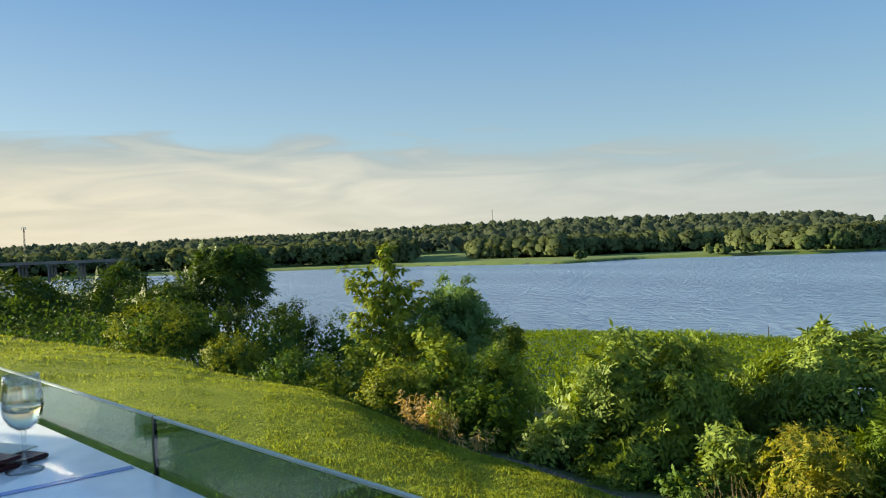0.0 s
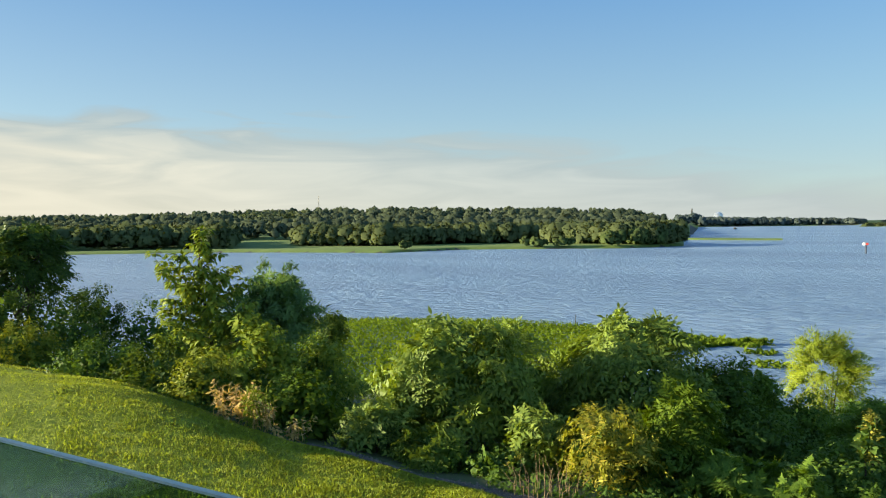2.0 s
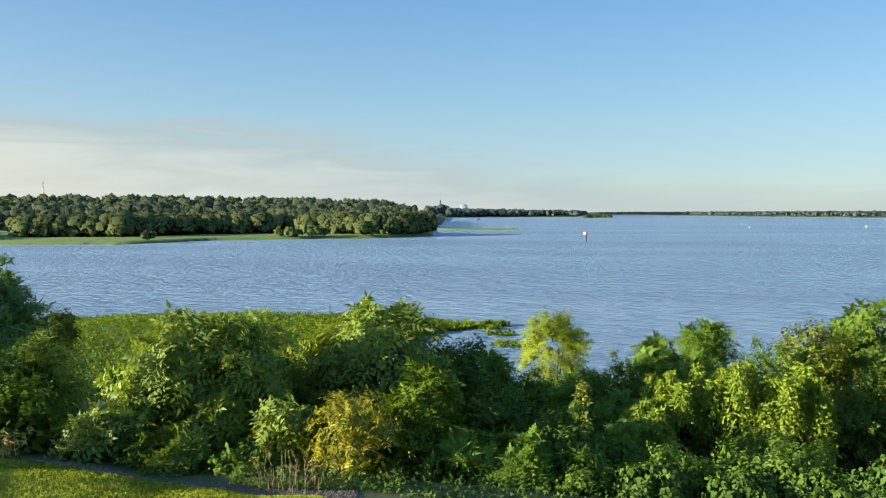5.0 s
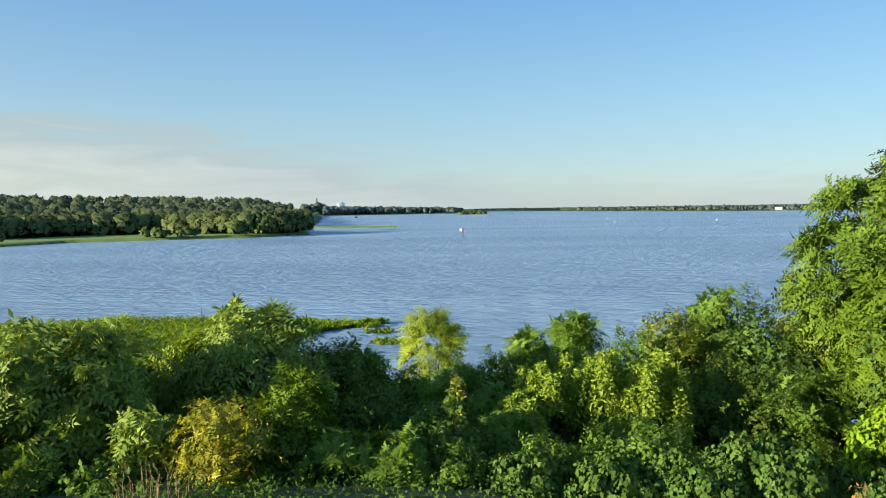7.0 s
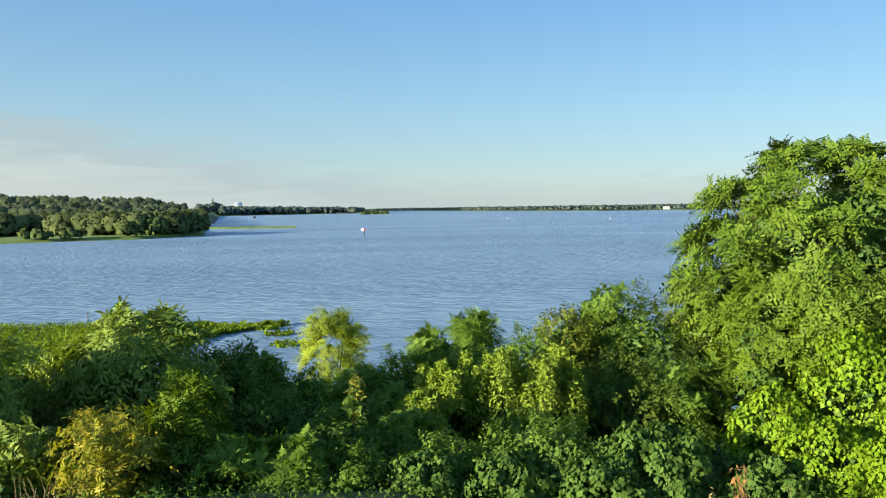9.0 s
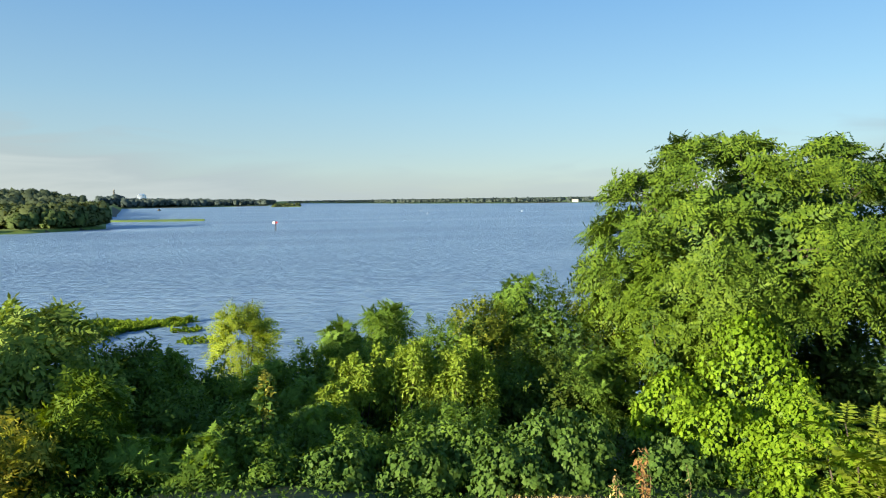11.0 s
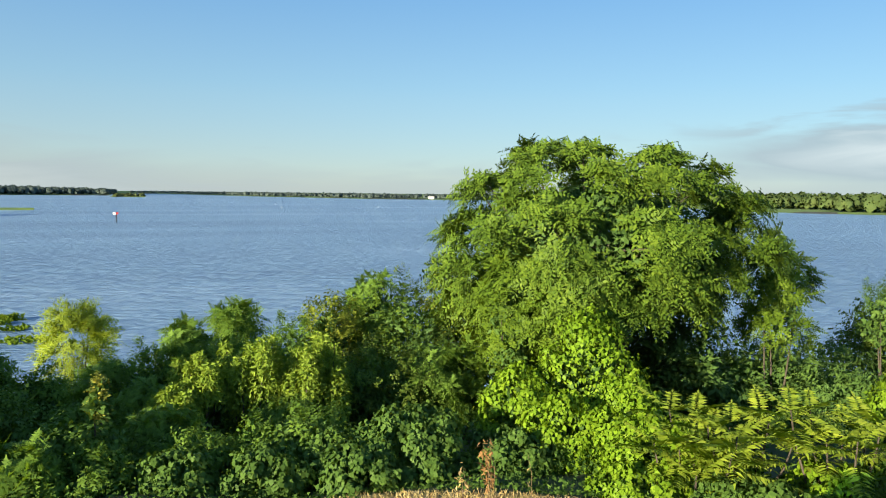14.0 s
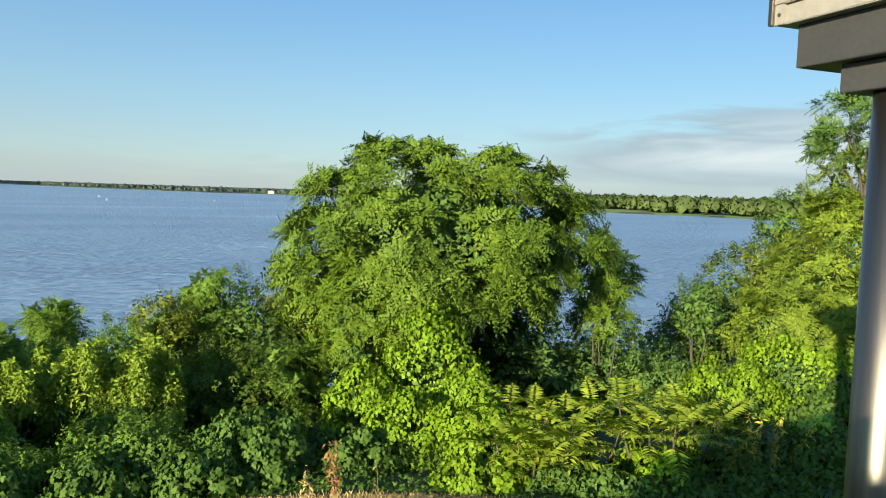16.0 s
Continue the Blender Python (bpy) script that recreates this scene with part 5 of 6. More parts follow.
# ---------------------------------------------------------------- river, far banks
def woods(name, label, count, where, tall, leaf, per, mat, lobes=6, fine=2):
    """Woodland too far off to count: uneven crowns of lumpy clumps with loose leaf sprays on them, on one mesh."""
    bm = bmesh.new()
    bmesh.ops.create_icosphere(bm, subdivisions=fine, radius=1.0)
    ball = np.array([v.co[:] for v in bm.verts])
    tri = np.array([[v.index for v in f.verts] for f in bm.faces])
    bm.free()
    V, F, N = [], [], []
    at = 0
    for _ in range(count):
        x, y = place(*where())
        b = math.degrees(math.atan2(x, y))
        h = (tall(b) if callable(tall) else tall) * random.choice((0.82, 0.88, 0.93, 0.97, 1.0)) * random.uniform(0.96, 1.04)
        r = h * random.uniform(0.4, 0.62)
        mid = np.array([x, y, gz(x, y) + h * 0.47])
        k = np.arange(lobes) + 0.5
        up = 1 - 1.75 * k / lobes
        w, a = np.sqrt(np.maximum(0, 1 - up * up)), k * 2.39996 + random.uniform(0, 6)
        d = np.stack([w * np.cos(a), w * np.sin(a), up], -1)
        size = r * rng.uniform(0.32, 0.5, lobes)
        centre = mid + d * np.array([r * 0.62, r * 0.62, h * 0.3]) * rng.uniform(0.8, 1.15, (lobes, 1))
        for c, q, out in zip(centre, size, d):
            dent = 1.0 + rng.normal(0, 0.24, (len(ball), 1))
            V.append(c + ball * dent * q * np.array([1, 1, 1.05]))
            N.append(unit(ball * 0.28 + rng.normal(0, 0.06, ball.shape) + 0.28 * out + np.array([0, 0, 0.6])))
            F.append(tri + at)
            at += len(ball)
        pick = rng.integers(0, lobes, per)
        out = unit(rng.normal(0, 1, (per, 3)) + 0.7 * d[pick] + np.array([0, 0, 0.2]))
        p = centre[pick] + out * (size[pick] * rng.uniform(0.9, 1.18, per))[:, None]
        t1 = unit(np.cross(out, rng.normal(0, 1, (per, 3))))
        t2 = np.cross(out, t1) + 0.3 * out
        L = leaf * rng.uniform(0.6, 1.4, per)[:, None]
        V.append(np.stack([p - t2 * L * 0.5, p + t2 * L * 0.5, p + t1 * L], 1).reshape(-1, 3))
        N.append(np.repeat(unit(out * 0.28 + 0.28 * d[pick] + rng.normal(0, 0.08, (per, 3)) + np.array([0, 0, 0.6])), 3, 0))
        F.append(np.arange(per * 3).reshape(-1, 3) + at)
        at += per * 3
    V, F, N = np.concatenate(V), np.concatenate(F).astype(np.int32), np.concatenate(N)
    me = bpy.data.meshes.new(name)
    me.vertices.add(len(V))
    me.vertices.foreach_set("co", V.reshape(-1))
    me.loops.add(F.size)
    me.loops.foreach_set("vertex_index", F.reshape(-1))
    me.polygons.add(len(F))
    me.polygons.foreach_set("loop_start", np.arange(0, F.size, 3, dtype=np.int32))
    me.polygons.foreach_set("loop_total", np.full(len(F), 3, dtype=np.int32))
    me.update(calc_edges=True)
    me.attributes.new("custom_normal", "FLOAT_VECTOR", "POINT").data.foreach_set("vector", N.reshape(-1))
    me.materials.append(mat)
    return tagged(new(name, me), label, "woods", kind="stuff")


def shore(b):
    return float(np.interp(b, SB, SD))


def pick_point_wood():
    b = random.uniform(2.2, 31.0)
    back = min(1.0, (31.8 - b) / 6)
    return b, shore(b) + (70 if b < 20 else 70 - 62 * min(1, (b - 20) / 9)) + 70 * back * random.random() ** 1.5


def pick_left_wood():
    b = random.uniform(-40, 3.0)
    gap = -2.4 < b < 3.0
    return b, shore(b) + (480 * 0.9 if gap else 28) + 120 * random.random() ** 1.4


def pick_hill_wood():
    b = random.uniform(-42, 30)
    return b, shore(b) + 170 + 550 * random.random()


def pick_far_wood():
    b = random.uniform(31.0, 43.0)
    return b, shore(max(b, 32.4)) + 20 + 200 * random.random() * min(1.0, (43.2 - b) / 3)


def pick_far_bank():
    b = random.uniform(44.0, 84.0)
    return b, shore(b) + 25 + 160 * random.random()


def pick_right_bank():
    b = random.uniform(84.0, 120.0)
    return b, shore(b) + (25 if b > 94 else 120) + 120 * random.random()


woods("point_woods", "green woodland on the river point", 430, pick_point_wood, 12.5, 0.85, 230, M_FARLEAF, 11, 1)
woods("left_woods", "dark green woodland behind the far shore", 400, pick_left_wood, 14, 1.05, 160, M_FARLEAF, 8, 1)
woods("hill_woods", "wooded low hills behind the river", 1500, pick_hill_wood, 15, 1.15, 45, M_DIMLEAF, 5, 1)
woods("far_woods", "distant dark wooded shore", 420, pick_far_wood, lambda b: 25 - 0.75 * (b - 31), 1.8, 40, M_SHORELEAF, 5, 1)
woods("far_bank_woods", "distant wooded bank on the horizon, haze put into its pale green", 1000, pick_far_bank, 11.5, 2.0, 14, M_HAZELEAF, 4, 1)
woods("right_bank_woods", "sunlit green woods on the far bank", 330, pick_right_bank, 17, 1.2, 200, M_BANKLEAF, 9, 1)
def pick_tip():
    b = random.uniform(25.2, 30.8)
    return b, shore(b) + random.uniform(4, 16)


def pick_shore_sapling():
    b = random.choice((19.5, 20.3, 22.5, 23.0, 10.5, 21.0)) + random.uniform(-0.4, 0.4)
    return b, shore(b) + random.uniform(3, 8)


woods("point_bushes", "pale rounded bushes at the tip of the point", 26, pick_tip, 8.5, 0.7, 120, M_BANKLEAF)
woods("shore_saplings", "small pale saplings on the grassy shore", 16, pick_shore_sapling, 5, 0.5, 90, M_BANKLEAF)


def build_spit(name, b0, b1, d0, d1, label, w=15.0):
    """A low grassy bar in the water, highest along its middle."""
    verts, faces = [], []
    n = 24
    for i in range(n + 1):
        s = i / n
        b, d = b0 + (b1 - b0) * s, d0 + (d1 - d0) * s
        half = w * math.sin(math.pi * min(1, 0.06 + 0.94 * s)) ** 0.6 * (0.8 + 0.3 * noise.noise((s * 6, 1, 2)))
        for k in range(5):
            x, y = place(b, d + half * (k / 2 - 1))
            verts.append((x, y, WATER + (1.3 if k == 2 else 1.0 if k in (1, 3) else -0.3)))
    for i in range(n):
        for k in range(4):
            faces.append((i * 5 + k, i * 5 + k + 1, i * 5 + 6 + k, i * 5 + 5 + k))
    return tagged(mesh_object(name, verts, faces, M_FIELD, smooth=True), label, "sandbar", kind="structure")


build_spit("grassy_spit", 31.2, 38.0, 560, 530, "low grassy spit off the river point")
islet = build_spit("islet", 42.7, 45.0, 1540, 1520, "small wooded islet far out", 12)
woods("islet_woods", "trees on the small islet", 22, lambda: (random.uniform(42.9, 44.8), 1530 + random.uniform(-5, 5)), 10.5, 1.6, 60, M_FARLEAF)


def build_lilies():
    """Beds of water plants along the near shore."""
    n = 100000
    b = rng.uniform(-8, 37, n)
    dw = np.interp(b, EB, EW)
    outer = np.interp(b, [-8, 6, 17, 25, 30, 33, 37], [100, 102, 98, 92, 87.5, 84, 84])
    dw = np.maximum(dw, np.interp(b, [-8, 24, 31, 37], [60, 62, 84, 91]))
    d = dw - 6 + (outer - dw + 6) * rng.random(n) ** 0.8
    d = d + 1.5 * np.array([noise.noise((p * 1.3, 0, 9)) for p in b])
    x, y = d * np.sin(np.radians(b)), d * np.cos(np.radians(b))
    hump = np.array([noise.noise((p * 0.12, q * 0.12, 7.0)) for p, q in zip(x, y)])
    z = np.maximum(land(x, y), WATER) + rng.uniform(0.05, 0.55, n) * (1 + hump)
    ob = leaf_cloud("water_plants", np.stack([x, y, z], -1), rng.normal(0, 0.8, (n, 3)), rng.normal(0, 0.4, (n, 3)) + np.array([0, 0, 1]),
                    0.22 * rng.uniform(0.6, 1.4, n), 1.0, M_LILY, plain=True)
    tagged(ob, "broad bed of green water plants along the shore", "water plants", kind="stuff")


build_lilies()


def lily_patch(bearing, dist, long, wide):
    x0, y0 = place(bearing, dist)
    n = int(60 * long * wide / 2) + 60
    a, r = rng.random(n) * 2 * math.pi, np.sqrt(rng.random(n))
    c, s = math.cos(radians(bearing)), math.sin(radians(bearing))
    u, v = r * np.cos(a) * long, r * np.sin(a) * wide
    x, y = u * c + v * s, -u * s + v * c
    ob = leaf_cloud("water_plant_patch", np.stack([x, y, rng.uniform(0.02, 0.3, n)], -1), rng.normal(0, 0.8, (n, 3)),
                    rng.normal(0, 0.3, (n, 3)) + np.array([0, 0, 1]), 0.45 * rng.uniform(0.6, 1.4, n), 0.8, M_LILY)
    ob.matrix_world = pose(x0, y0, WATER)
    tagged(ob, "floating patch of green water plants", "water plants", "floating patches")


for spec in ((32.1, 85, 3.0, 2.2), (33.4, 84, 1.2, 0.9), (34.7, 85, 1.6, 0.9), (35.8, 82, 1.2, 0.7), (36.6, 78, 1.6, 0.8), (37.5, 72, 1.8, 1.2), (36.9, 84, 0.8, 0.5)):
    lily_patch(*spec)


def build_bridge():
    b = thing("bridge", *place(-27, 430), WATER, "long flat concrete road bridge on piers", "bridge")
    ax, ay = place(-42, 500)
    bx, by = place(-23.2, 400)
    ang = math.degrees(math.atan2(by - ay, bx - ax))
    b.matrix_world = pose((ax + bx) / 2, (ay + by) / 2, WATER, 0, 0, ang)
    length = math.hypot(bx - ax, by - ay)
    part("deck", box(bmesh.new(), 0, 0, 9.3, length, 9, 0.9, 0.1), M_BRIDGE, b)
    for s in (-1, 1):
        part("parapet", box(bmesh.new(), 0, 4.4 * s, 10.0, length, 0.25, 0.5), M_BRIDGE, b)
    n = 12
    for i in range(n):
        x = length * ((i + 0.5) / n - 0.5)
        pier = part("pier", box(bmesh.new(), x, 0, 8.3, 1.3, 9, 1.1, 0.1), M_BRIDGE, b)
        for y in (-3, 0, 3):
            part("pier_column", box(bmesh.new(), x, y, 3.6, 0.9, 0.9, 8.3, 0.1), M_BRIDGE, pier)
    for i in range(5):
        x = length * ((i + 0.5) / 5 - 0.5)
        bm = tube(bmesh.new(), [(x, 4.2, 9.8), (x, 4.2, 17), (x, 3.2, 18), (x, 1.8, 18.2)], 0.14, 0.08, 6)
        part("lamp_post", bm, M_STEEL, b)


build_bridge()


def mast(name, bearing, dist, foot_z, height, width, label, heads=0, thick=0.25):
    x, y = place(bearing, dist)
    m = thing(name, x, y, foot_z, label, "mast")
    for k in range(3):
        a = 2.09 * k
        part("leg", tube(bmesh.new(), [(width * math.cos(a), width * math.sin(a), 0), (width * 0.35 * math.cos(a), width * 0.35 * math.sin(a), height)], thick, thick * 0.7, 5), M_STEEL, m)
    for i in range(int(height / 5)):
        z = i * 5 + 2
        part("brace", lathe(bmesh.new(), [(width * (1 - 0.65 * z / height), z), (width * (1 - 0.65 * z / height), z + 0.3)], 6), M_STEEL, m)
    for i in range(heads):
        a = 2.09 * i
        part("antenna_panel", box(bmesh.new(), 1.6 * math.cos(a), 1.6 * math.sin(a), height - 1.5, 0.5, 0.5, 2.4, 0.05), M_WHITE, m)


mast("cell_tower", -29.4, 700, -6, 32, 1.0, "grey lattice mobile phone tower above the trees", 3)
mast("radio_mast", 3.9, 1500, 8, 52, 1.6, "thin grey radio mast on the hills", 0, 0.35)
mast("chimney_stack", 31.95, 2500, 0, 42, 3.0, "slim grey stack above the distant shore", 0, 1.6)


def build_tank():
    x, y = place(33.75, 2450)
    t = thing("storage_dome", x, y, 4, "white domed storage tank above the distant trees", "tank")
    part("shell", lathe(bmesh.new(), [(13, 0), (13, 18)], 32), M_WHITE, t)
    part("roof", lathe(bmesh.new(), [(13.2, 18), (11, 21), (7, 23.5), (1, 24.6)], 32), M_WHITE, t)


build_tank()


def build_house():
    x, y = place(65.9, 1560)
    h = thing("white_house", x, y, WATER + 1.2, "white house with a low roof on the far bank", "house", turn=-66)
    part("wall", box(bmesh.new(), 0, 0, 1.9, 12, 7, 3.8, 0.05), M_PLASTER, h)
    bm = bmesh.new()
    vs = [bm.verts.new(p) for p in ((-6.4, -4, 3.8), (6.4, -4, 3.8), (6.4, 4, 3.8), (-6.4, 4, 3.8), (-6.4, 0, 6), (6.4, 0, 6))]
    for f in ((0, 1, 5, 4), (2, 3, 4, 5), (1, 2, 5), (3, 0, 4), (3, 2, 1, 0)):
        bm.faces.new([vs[i] for i in f])
    part("roof", bm, M_CONCRETE, h)
    for i in range(4):
        part("window", box(bmesh.new(), -4.5 + 3 * i, -3.52, 2.0, 1.0, 0.1, 1.3), M_DARKHULL, h)


build_house()


def build_marker():
    x, y = place(43.1, 323)
    m = thing("channel_marker", x, y, WATER, "channel marker with red and white boards on a post", "marker", turn=-43)
    part("post", lathe(bmesh.new(), [(0.22, -1.5), (0.2, 4.2)], 12), M_DARKHULL, m)
    part("platform", box(bmesh.new(), 0, 0, 2.6, 1.1, 1.1, 0.15, 0.02), M_DARKHULL, m)
    part("board", box(bmesh.new(), 0.45, -0.3, 3.7, 0.8, 0.08, 0.8, 0.01), M_SIGNRED, m, "red board")
    part("white_board", box(bmesh.new(), -0.75, -0.25, 3.7, 1.0, 0.08, 1.0, 0.01), M_WHITE, m, "white board")


build_marker()


def buoy(bearing, dist):
    x, y = place(bearing, dist)
    b = thing("buoy", x, y, WATER, "small white buoy afloat on the river", "buoy", "buoys")
    part("float", lathe(bmesh.new(), [(0.3, -0.4), (0.55, 0.1), (0.5, 0.4), (0.2, 0.5)], 14), M_WHITE, b)
    part("topmark", lathe(bmesh.new(), [(0.2, 0.5), (0.22, 1.2), (0.08, 1.5)], 10), M_WHITE, b)


buoy(54.6, 607)
buoy(54.1, 760)
buoy(61.85, 663)


def build_boat():
    x, y = place(34.9, 1220)
    b = thing("boat", x, y, WATER, "small dark boat far out on the river", "boat", turn=30)
    bm = box(bmesh.new(), 0, 0, 0.8, 9, 2.8, 1.6)
    for v in bm.verts:
        if v.co.x > 4 and v.co.z > 1:
            v.co.x += 1.4
        if v.co.x > 4:
            v.co.y *= 0.3
        if v.co.z < 0.5:
            v.co.y *= 0.7
    part("hull", bm, M_DARKHULL, b)
    part("cabin", box(bmesh.new(), -1, 0, 2.4, 3.4, 2.0, 1.7, 0.1), M_DARKHULL, b)


build_boat()


def stake(bearing, dist, h):
    x, y = place(bearing, dist)
    s = thing("stake", x, y, WATER - 0.6, "thin dark wooden stake in the water plants", "stake")
    part("shaft", lathe(bmesh.new(), [(0.06, 0), (0.05, h + 0.6)], 8), M_BARK, s)


stake(23.5, 93, 1.6)


# ---------------------------------------------------------------- dry plants at the edge
def stalks(name, x, y, r, h, count, label, category, mat_leaf, leafy=30, bend=0.25, mat_stem=None):
    foot = gz(x, y)
    ob = thing(name, x, y, foot, label, category)
    P, A, L = [], [], []
    for i in range(count):
        a, q = i * 2.4, r * math.sqrt((i + 0.5) / count)
        sx, sy, zt = q * math.cos(a), q * math.sin(a), h * random.uniform(0.65, 1.05)
        tip = Vector((sx * 1.3 + random.uniform(-bend, bend) * h, sy * 1.3 + random.uniform(-bend, bend) * h, zt))
        part("stalk", tube(bmesh.new(), [(sx, sy, -0.03), (sx * 1.05, sy * 1.05, zt * 0.55), tip], 0.0035, 0.0015, 4), mat_stem or M_TWIG, ob)
        if leafy:
            u = rng.uniform(0.25, 1.05, leafy)
            P.append(np.array((sx, sy, 0)) + u[:, None] * np.array(tip - Vector((sx, sy, 0))) + rng.normal(0, 0.018, (leafy, 3)))
            A.append(rng.normal(0, 0.6, (leafy, 3)) - np.array([0, 0, 0.4])), L.append(rng.uniform(0.04, 0.11, leafy))
    if leafy:
        P, A, L = np.concatenate(P), np.concatenate(A), np.concatenate(L)
        leaf_cloud("dry_leaves", P, A, rng.normal(0, 1, (len(P), 3)), L, 0.3, mat_leaf, ob)
    return ob


def on_edge(bearing, out):
    return place(bearing, float(np.interp(bearing, EB, ED)) + out)


stalks("dry_reeds", *on_edge(-2.2, 0.1), 0.26, 0.5, 16, "clump of dry brown reeds at the lawn's edge", "reeds", M_DRY)
stalks("dry_reeds", *on_edge(-0.4, 0.05), 0.2, 0.45, 12, "clump of dry brown reeds at the lawn's edge", "reeds", M_DRY)
stalks("grass_tuft", *on_edge(-0.9, -0.1), 0.12, 0.6, 16, "tall yellow-green grass tuft among dry reeds", "grass", M_SUNLIT, 14, mat_stem=M_LIME)
stalks("bent_dry_reeds", *on_edge(2.2, 0.05), 0.14, 0.34, 8, "bent dry reeds over the gravel", "reeds", M_DRY, 18, 0.6)
stalks("dry_grass_clump", *on_edge(21.5, 0.45), 0.36, 0.36, 40, "pale dry stems before the yellowing shrub", "stems", M_DRY, 0, 0.2)
stalks("dead_stalk", *on_edge(72.2, -0.05), 0.05, 0.7, 5, "withered rust-brown flower stalk", "plant", M_RUST, 22, 0.1)
stalks("dead_stalk", *on_edge(70.2, 0.05), 0.03, 0.42, 2, "short withered brown stalk", "plant", M_DRY, 14, 0.1)
stalks("dead_stalk", *on_edge(75.2, 0.1), 0.02, 0.62, 1, "bare pale dead stalk", "plant", M_DRY, 4, 0.1)
stalks("withered_sumac", 9.59, -2.1, 0.4, 0.75, 7, "withered sumac with curled orange-brown leaves", "plant", M_ORANGE, 40, 0.5)


# ---------------------------------------------------------------- thin high clouds, far behind everything
def cloud_material():
    m = bpy.data.materials.new("thin_cloud")
    m.use_nodes = True
    nodes, links = m.node_tree.nodes, m.node_tree.links
    nodes.clear()
    out = nodes.new("ShaderNodeOutputMaterial")
    tr, em, ms = nodes.new("ShaderNodeBsdfTransparent"), nodes.new("ShaderNodeEmission"), nodes.new("ShaderNodeMixShader")

    def attribute(name):
        at = nodes.new("ShaderNodeAttribute")
        at.attribute_name = name
        return at

    def math_node(op, a, b):
        k = nodes.new("ShaderNodeMath")
        k.operation, k.use_clamp = op, True
        for i, v in enumerate((a, b)):
            if isinstance(v, float):
                k.inputs[i].default_value = v
            else:
                links.new(v, k.inputs[i])
        return k.outputs[0]
    tint = ramp(nodes, [(0.0, (0.355, 0.38, 0.39)), (0.55, (0.3, 0.312, 0.293)), (1.0, (0.345, 0.318, 0.258))])
    links.new(attribute("warmth").outputs["Fac"], tint.inputs["Fac"])
    uv = nodes.new("ShaderNodeUVMap")
    mp = nodes.new("ShaderNodeMapping")
    mp.inputs["Scale"].default_value = (0.085, 0.5, 1)
    mp.inputs["Rotation"].default_value = (0, 0, radians(0.6))
    links.new(uv.outputs["UV"], mp.inputs["Vector"])
    n = nodes.new("ShaderNodeTexNoise")
    n.inputs["Scale"].default_value, n.inputs["Detail"].default_value, n.inputs["Distortion"].default_value = 1.0, 9, 1.2
    links.new(mp.outputs["Vector"], n.inputs["Vector"])
    r = ramp(nodes, [(0.22, (0, 0, 0)), (0.64, (1, 1, 1))])
    links.new(n.outputs["Fac"], r.inputs["Fac"])
    # the upper edge breaks up into streaks, the body stays nearly even
    edge = attribute("veil").outputs["Fac"]
    loose = math_node("MULTIPLY", math_node("SUBTRACT", 1.0, edge), math_node("SUBTRACT", 1.0, r.outputs["Color"]))
    body = math_node("SUBTRACT", edge, math_node("MULTIPLY", loose, 1.0))
    streak = math_node("ADD", math_node("MULTIPLY", r.outputs["Color"], 0.6), 0.4)
    cloud = math_node("MULTIPLY", math_node("MULTIPLY", body, streak), attribute("thickness").outputs["Fac"])
    fac = math_node("ADD", cloud, 0.8)
    both = nodes.new("ShaderNodeMix")
    both.data_type = "RGBA"
    links.new(cloud, both.inputs["Factor"])
    links.new(attribute("air").outputs["Color"], both.inputs["A"])
    links.new(tint.outputs["Color"], both.inputs["B"])
    links.new(both.outputs["Result"], em.inputs["Color"])
    links.new(fac, ms.inputs["Fac"])
    links.new(tr.outputs["BSDF"], ms.inputs[1])
    links.new(em.outputs["Emission"], ms.inputs[2])
    links.new(ms.outputs["Shader"], out.inputs["Surface"])
    return m


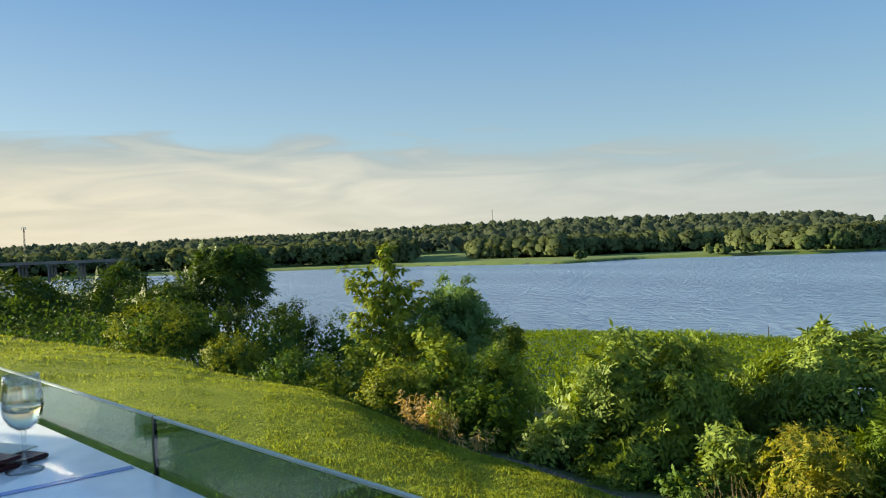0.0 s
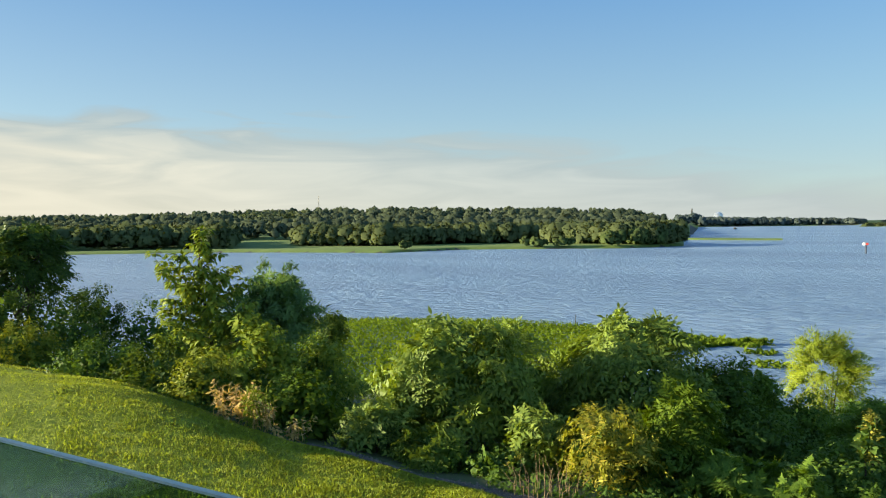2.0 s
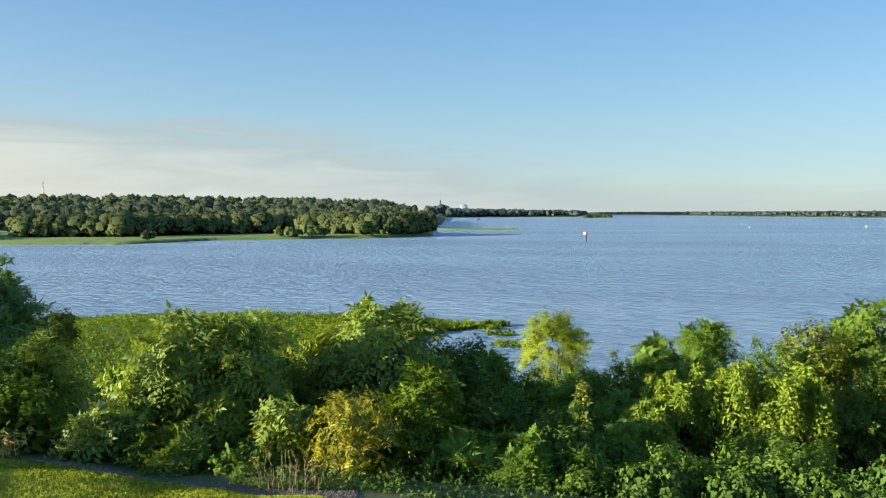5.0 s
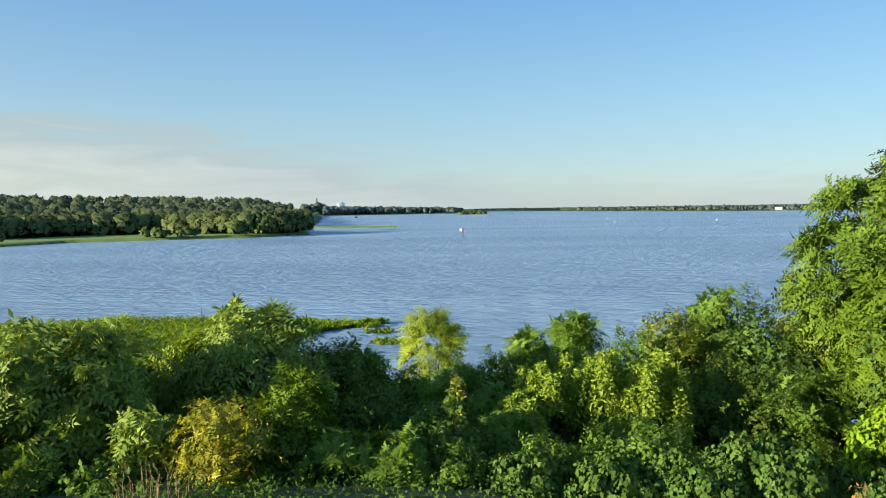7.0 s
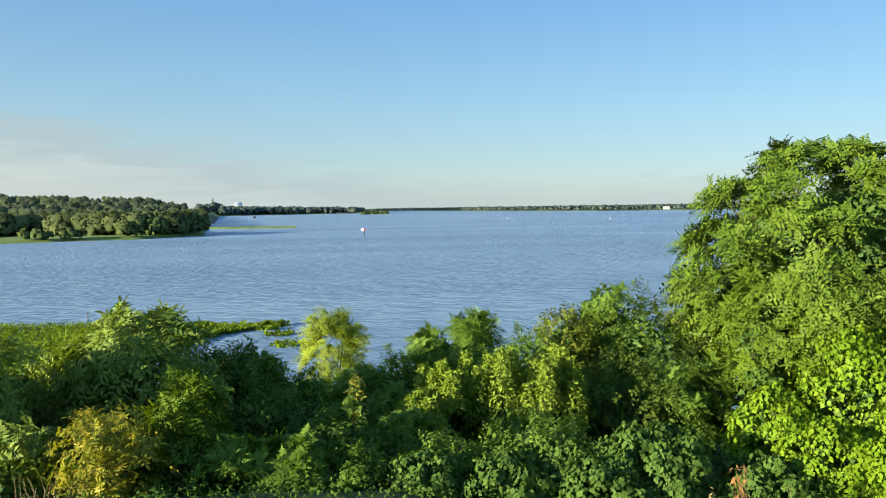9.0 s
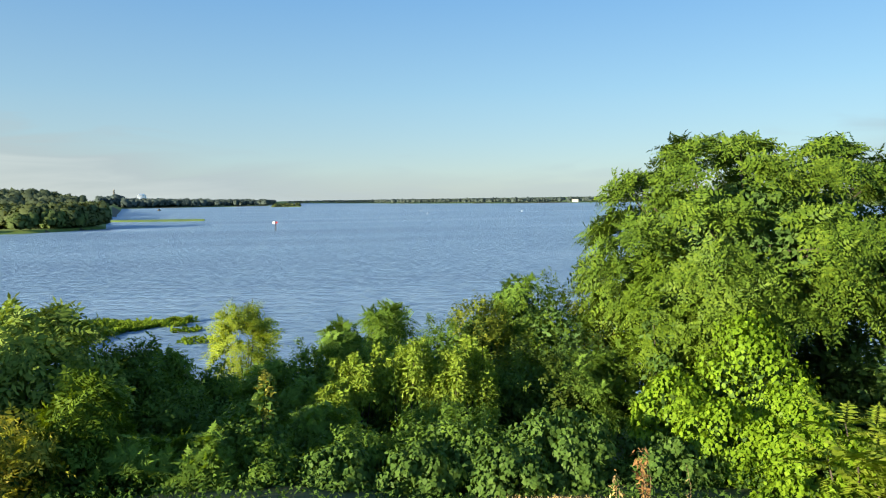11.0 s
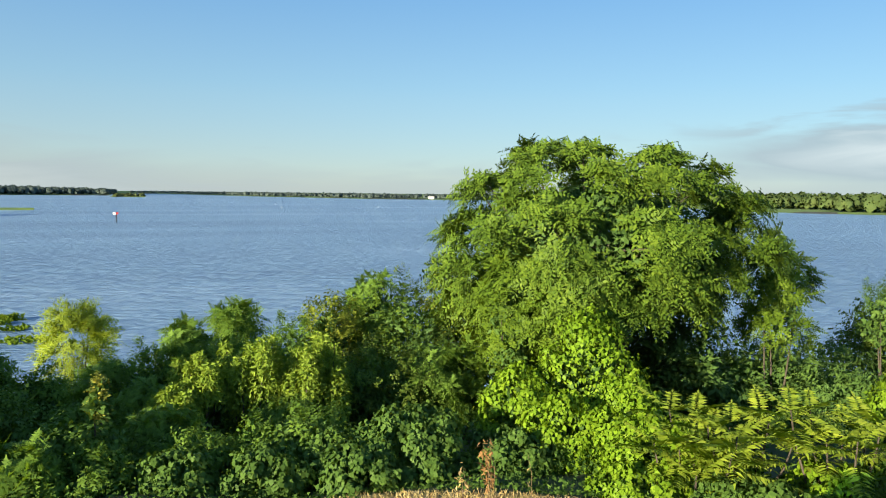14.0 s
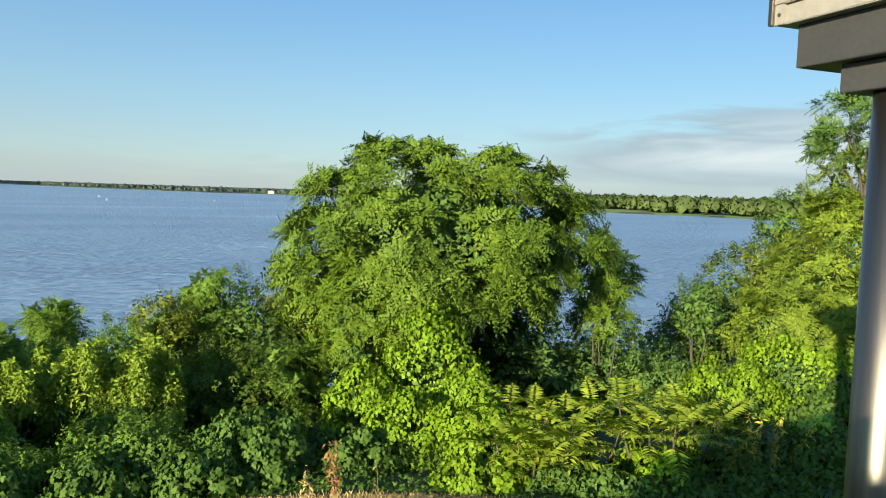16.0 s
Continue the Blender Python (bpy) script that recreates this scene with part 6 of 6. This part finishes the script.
def build_clouds():
    R = 4700
    bear, lift = np.arange(-48, 131, 2.0), np.arange(-1.0, 34.1, 1.0)
    g, e = np.meshgrid(bear, lift, indexing="ij")
    x, y, z = R * np.sin(np.radians(g)), R * np.cos(np.radians(g)), EYE + R * np.tan(np.radians(e))
    nb, ne = g.shape
    idx = np.arange(nb * ne).reshape(nb, ne)
    faces = np.stack([idx[:-1, :-1], idx[:-1, 1:], idx[1:, 1:], idx[1:, :-1]], -1).reshape(-1, 4)
    ob = mesh_object("cloud_backdrop", np.stack([x, y, z], -1).reshape(-1, 3), faces, cloud_material(), smooth=True)
    top = np.interp(g, [-80, -30, -10, 5, 25, 45, 70, 85, 95, 110, 130], [10, 9.6, 9.2, 8.6, 7.0, 4, 3, 5.5, 6.8, 8.4, 8.5])
    veil = np.clip((top - e) / 4.5, 0, 1)
    thick = np.interp(g, [-80, -10, 10, 30, 60, 85, 100, 130], [0.85, 0.8, 0.65, 0.4, 0.15, 0.35, 0.75, 0.8])
    thick = thick * np.where(g > 72, np.clip(0.2 + 0.4 * (e - 1.2), 0.2, 1), 1)
    warmth = np.interp(g, [-80, -35, -5, 30, 70, 130], [1, 1, 0.75, 0.35, 0.0, 0.0])
    for name, value in (("veil", veil), ("thickness", thick), ("warmth", warmth)):
        at = ob.data.attributes.new(name, "FLOAT", "POINT")
        at.data.foreach_set("value", value.reshape(-1))
    # clear air: pale and warm low down, deeper blue above
    low = np.stack([np.interp(g, [-40, 0, 40, 100], k) for k in ((0.68, 0.58, 0.48, 0.44), (0.63, 0.60, 0.56, 0.56), (0.43, 0.52, 0.59, 0.62))], -1)
    mid = np.stack([np.interp(g, [-40, 0, 40, 100], k) for k in ((0.40, 0.37, 0.33, 0.31), (0.56, 0.55, 0.54, 0.54), (0.67, 0.69, 0.70, 0.72))], -1)
    high = np.stack([np.interp(g, [-40, 0, 40, 100], k) for k in ((0.15, 0.145, 0.135, 0.12), (0.33, 0.355, 0.37, 0.36), (0.61, 0.69, 0.76, 0.76))], -1)
    s1, s2 = np.clip(e / 8, 0, 1)[..., None], np.clip((e - 7.5) / 11, 0, 1)[..., None]
    air = (low * (1 - s1) + mid * s1) * (1 - s2) + high * s2
    at = ob.data.attributes.new("air", "FLOAT_COLOR", "POINT")
    at.data.foreach_set("color", np.concatenate([air / 3.2, np.ones_like(air[..., :1])], -1).reshape(-1))
    uv = ob.data.uv_layers.new(name="UVMap")
    vi = np.empty(len(ob.data.loops), dtype=np.int32)
    ob.data.loops.foreach_get("vertex_index", vi)
    uv.data.foreach_set("uv", np.stack([g.reshape(-1)[vi], e.reshape(-1)[vi]], -1).reshape(-1))
    tagged(ob, "thin cream evening clouds and haze low over the river", "clouds", kind="structure")


build_clouds()
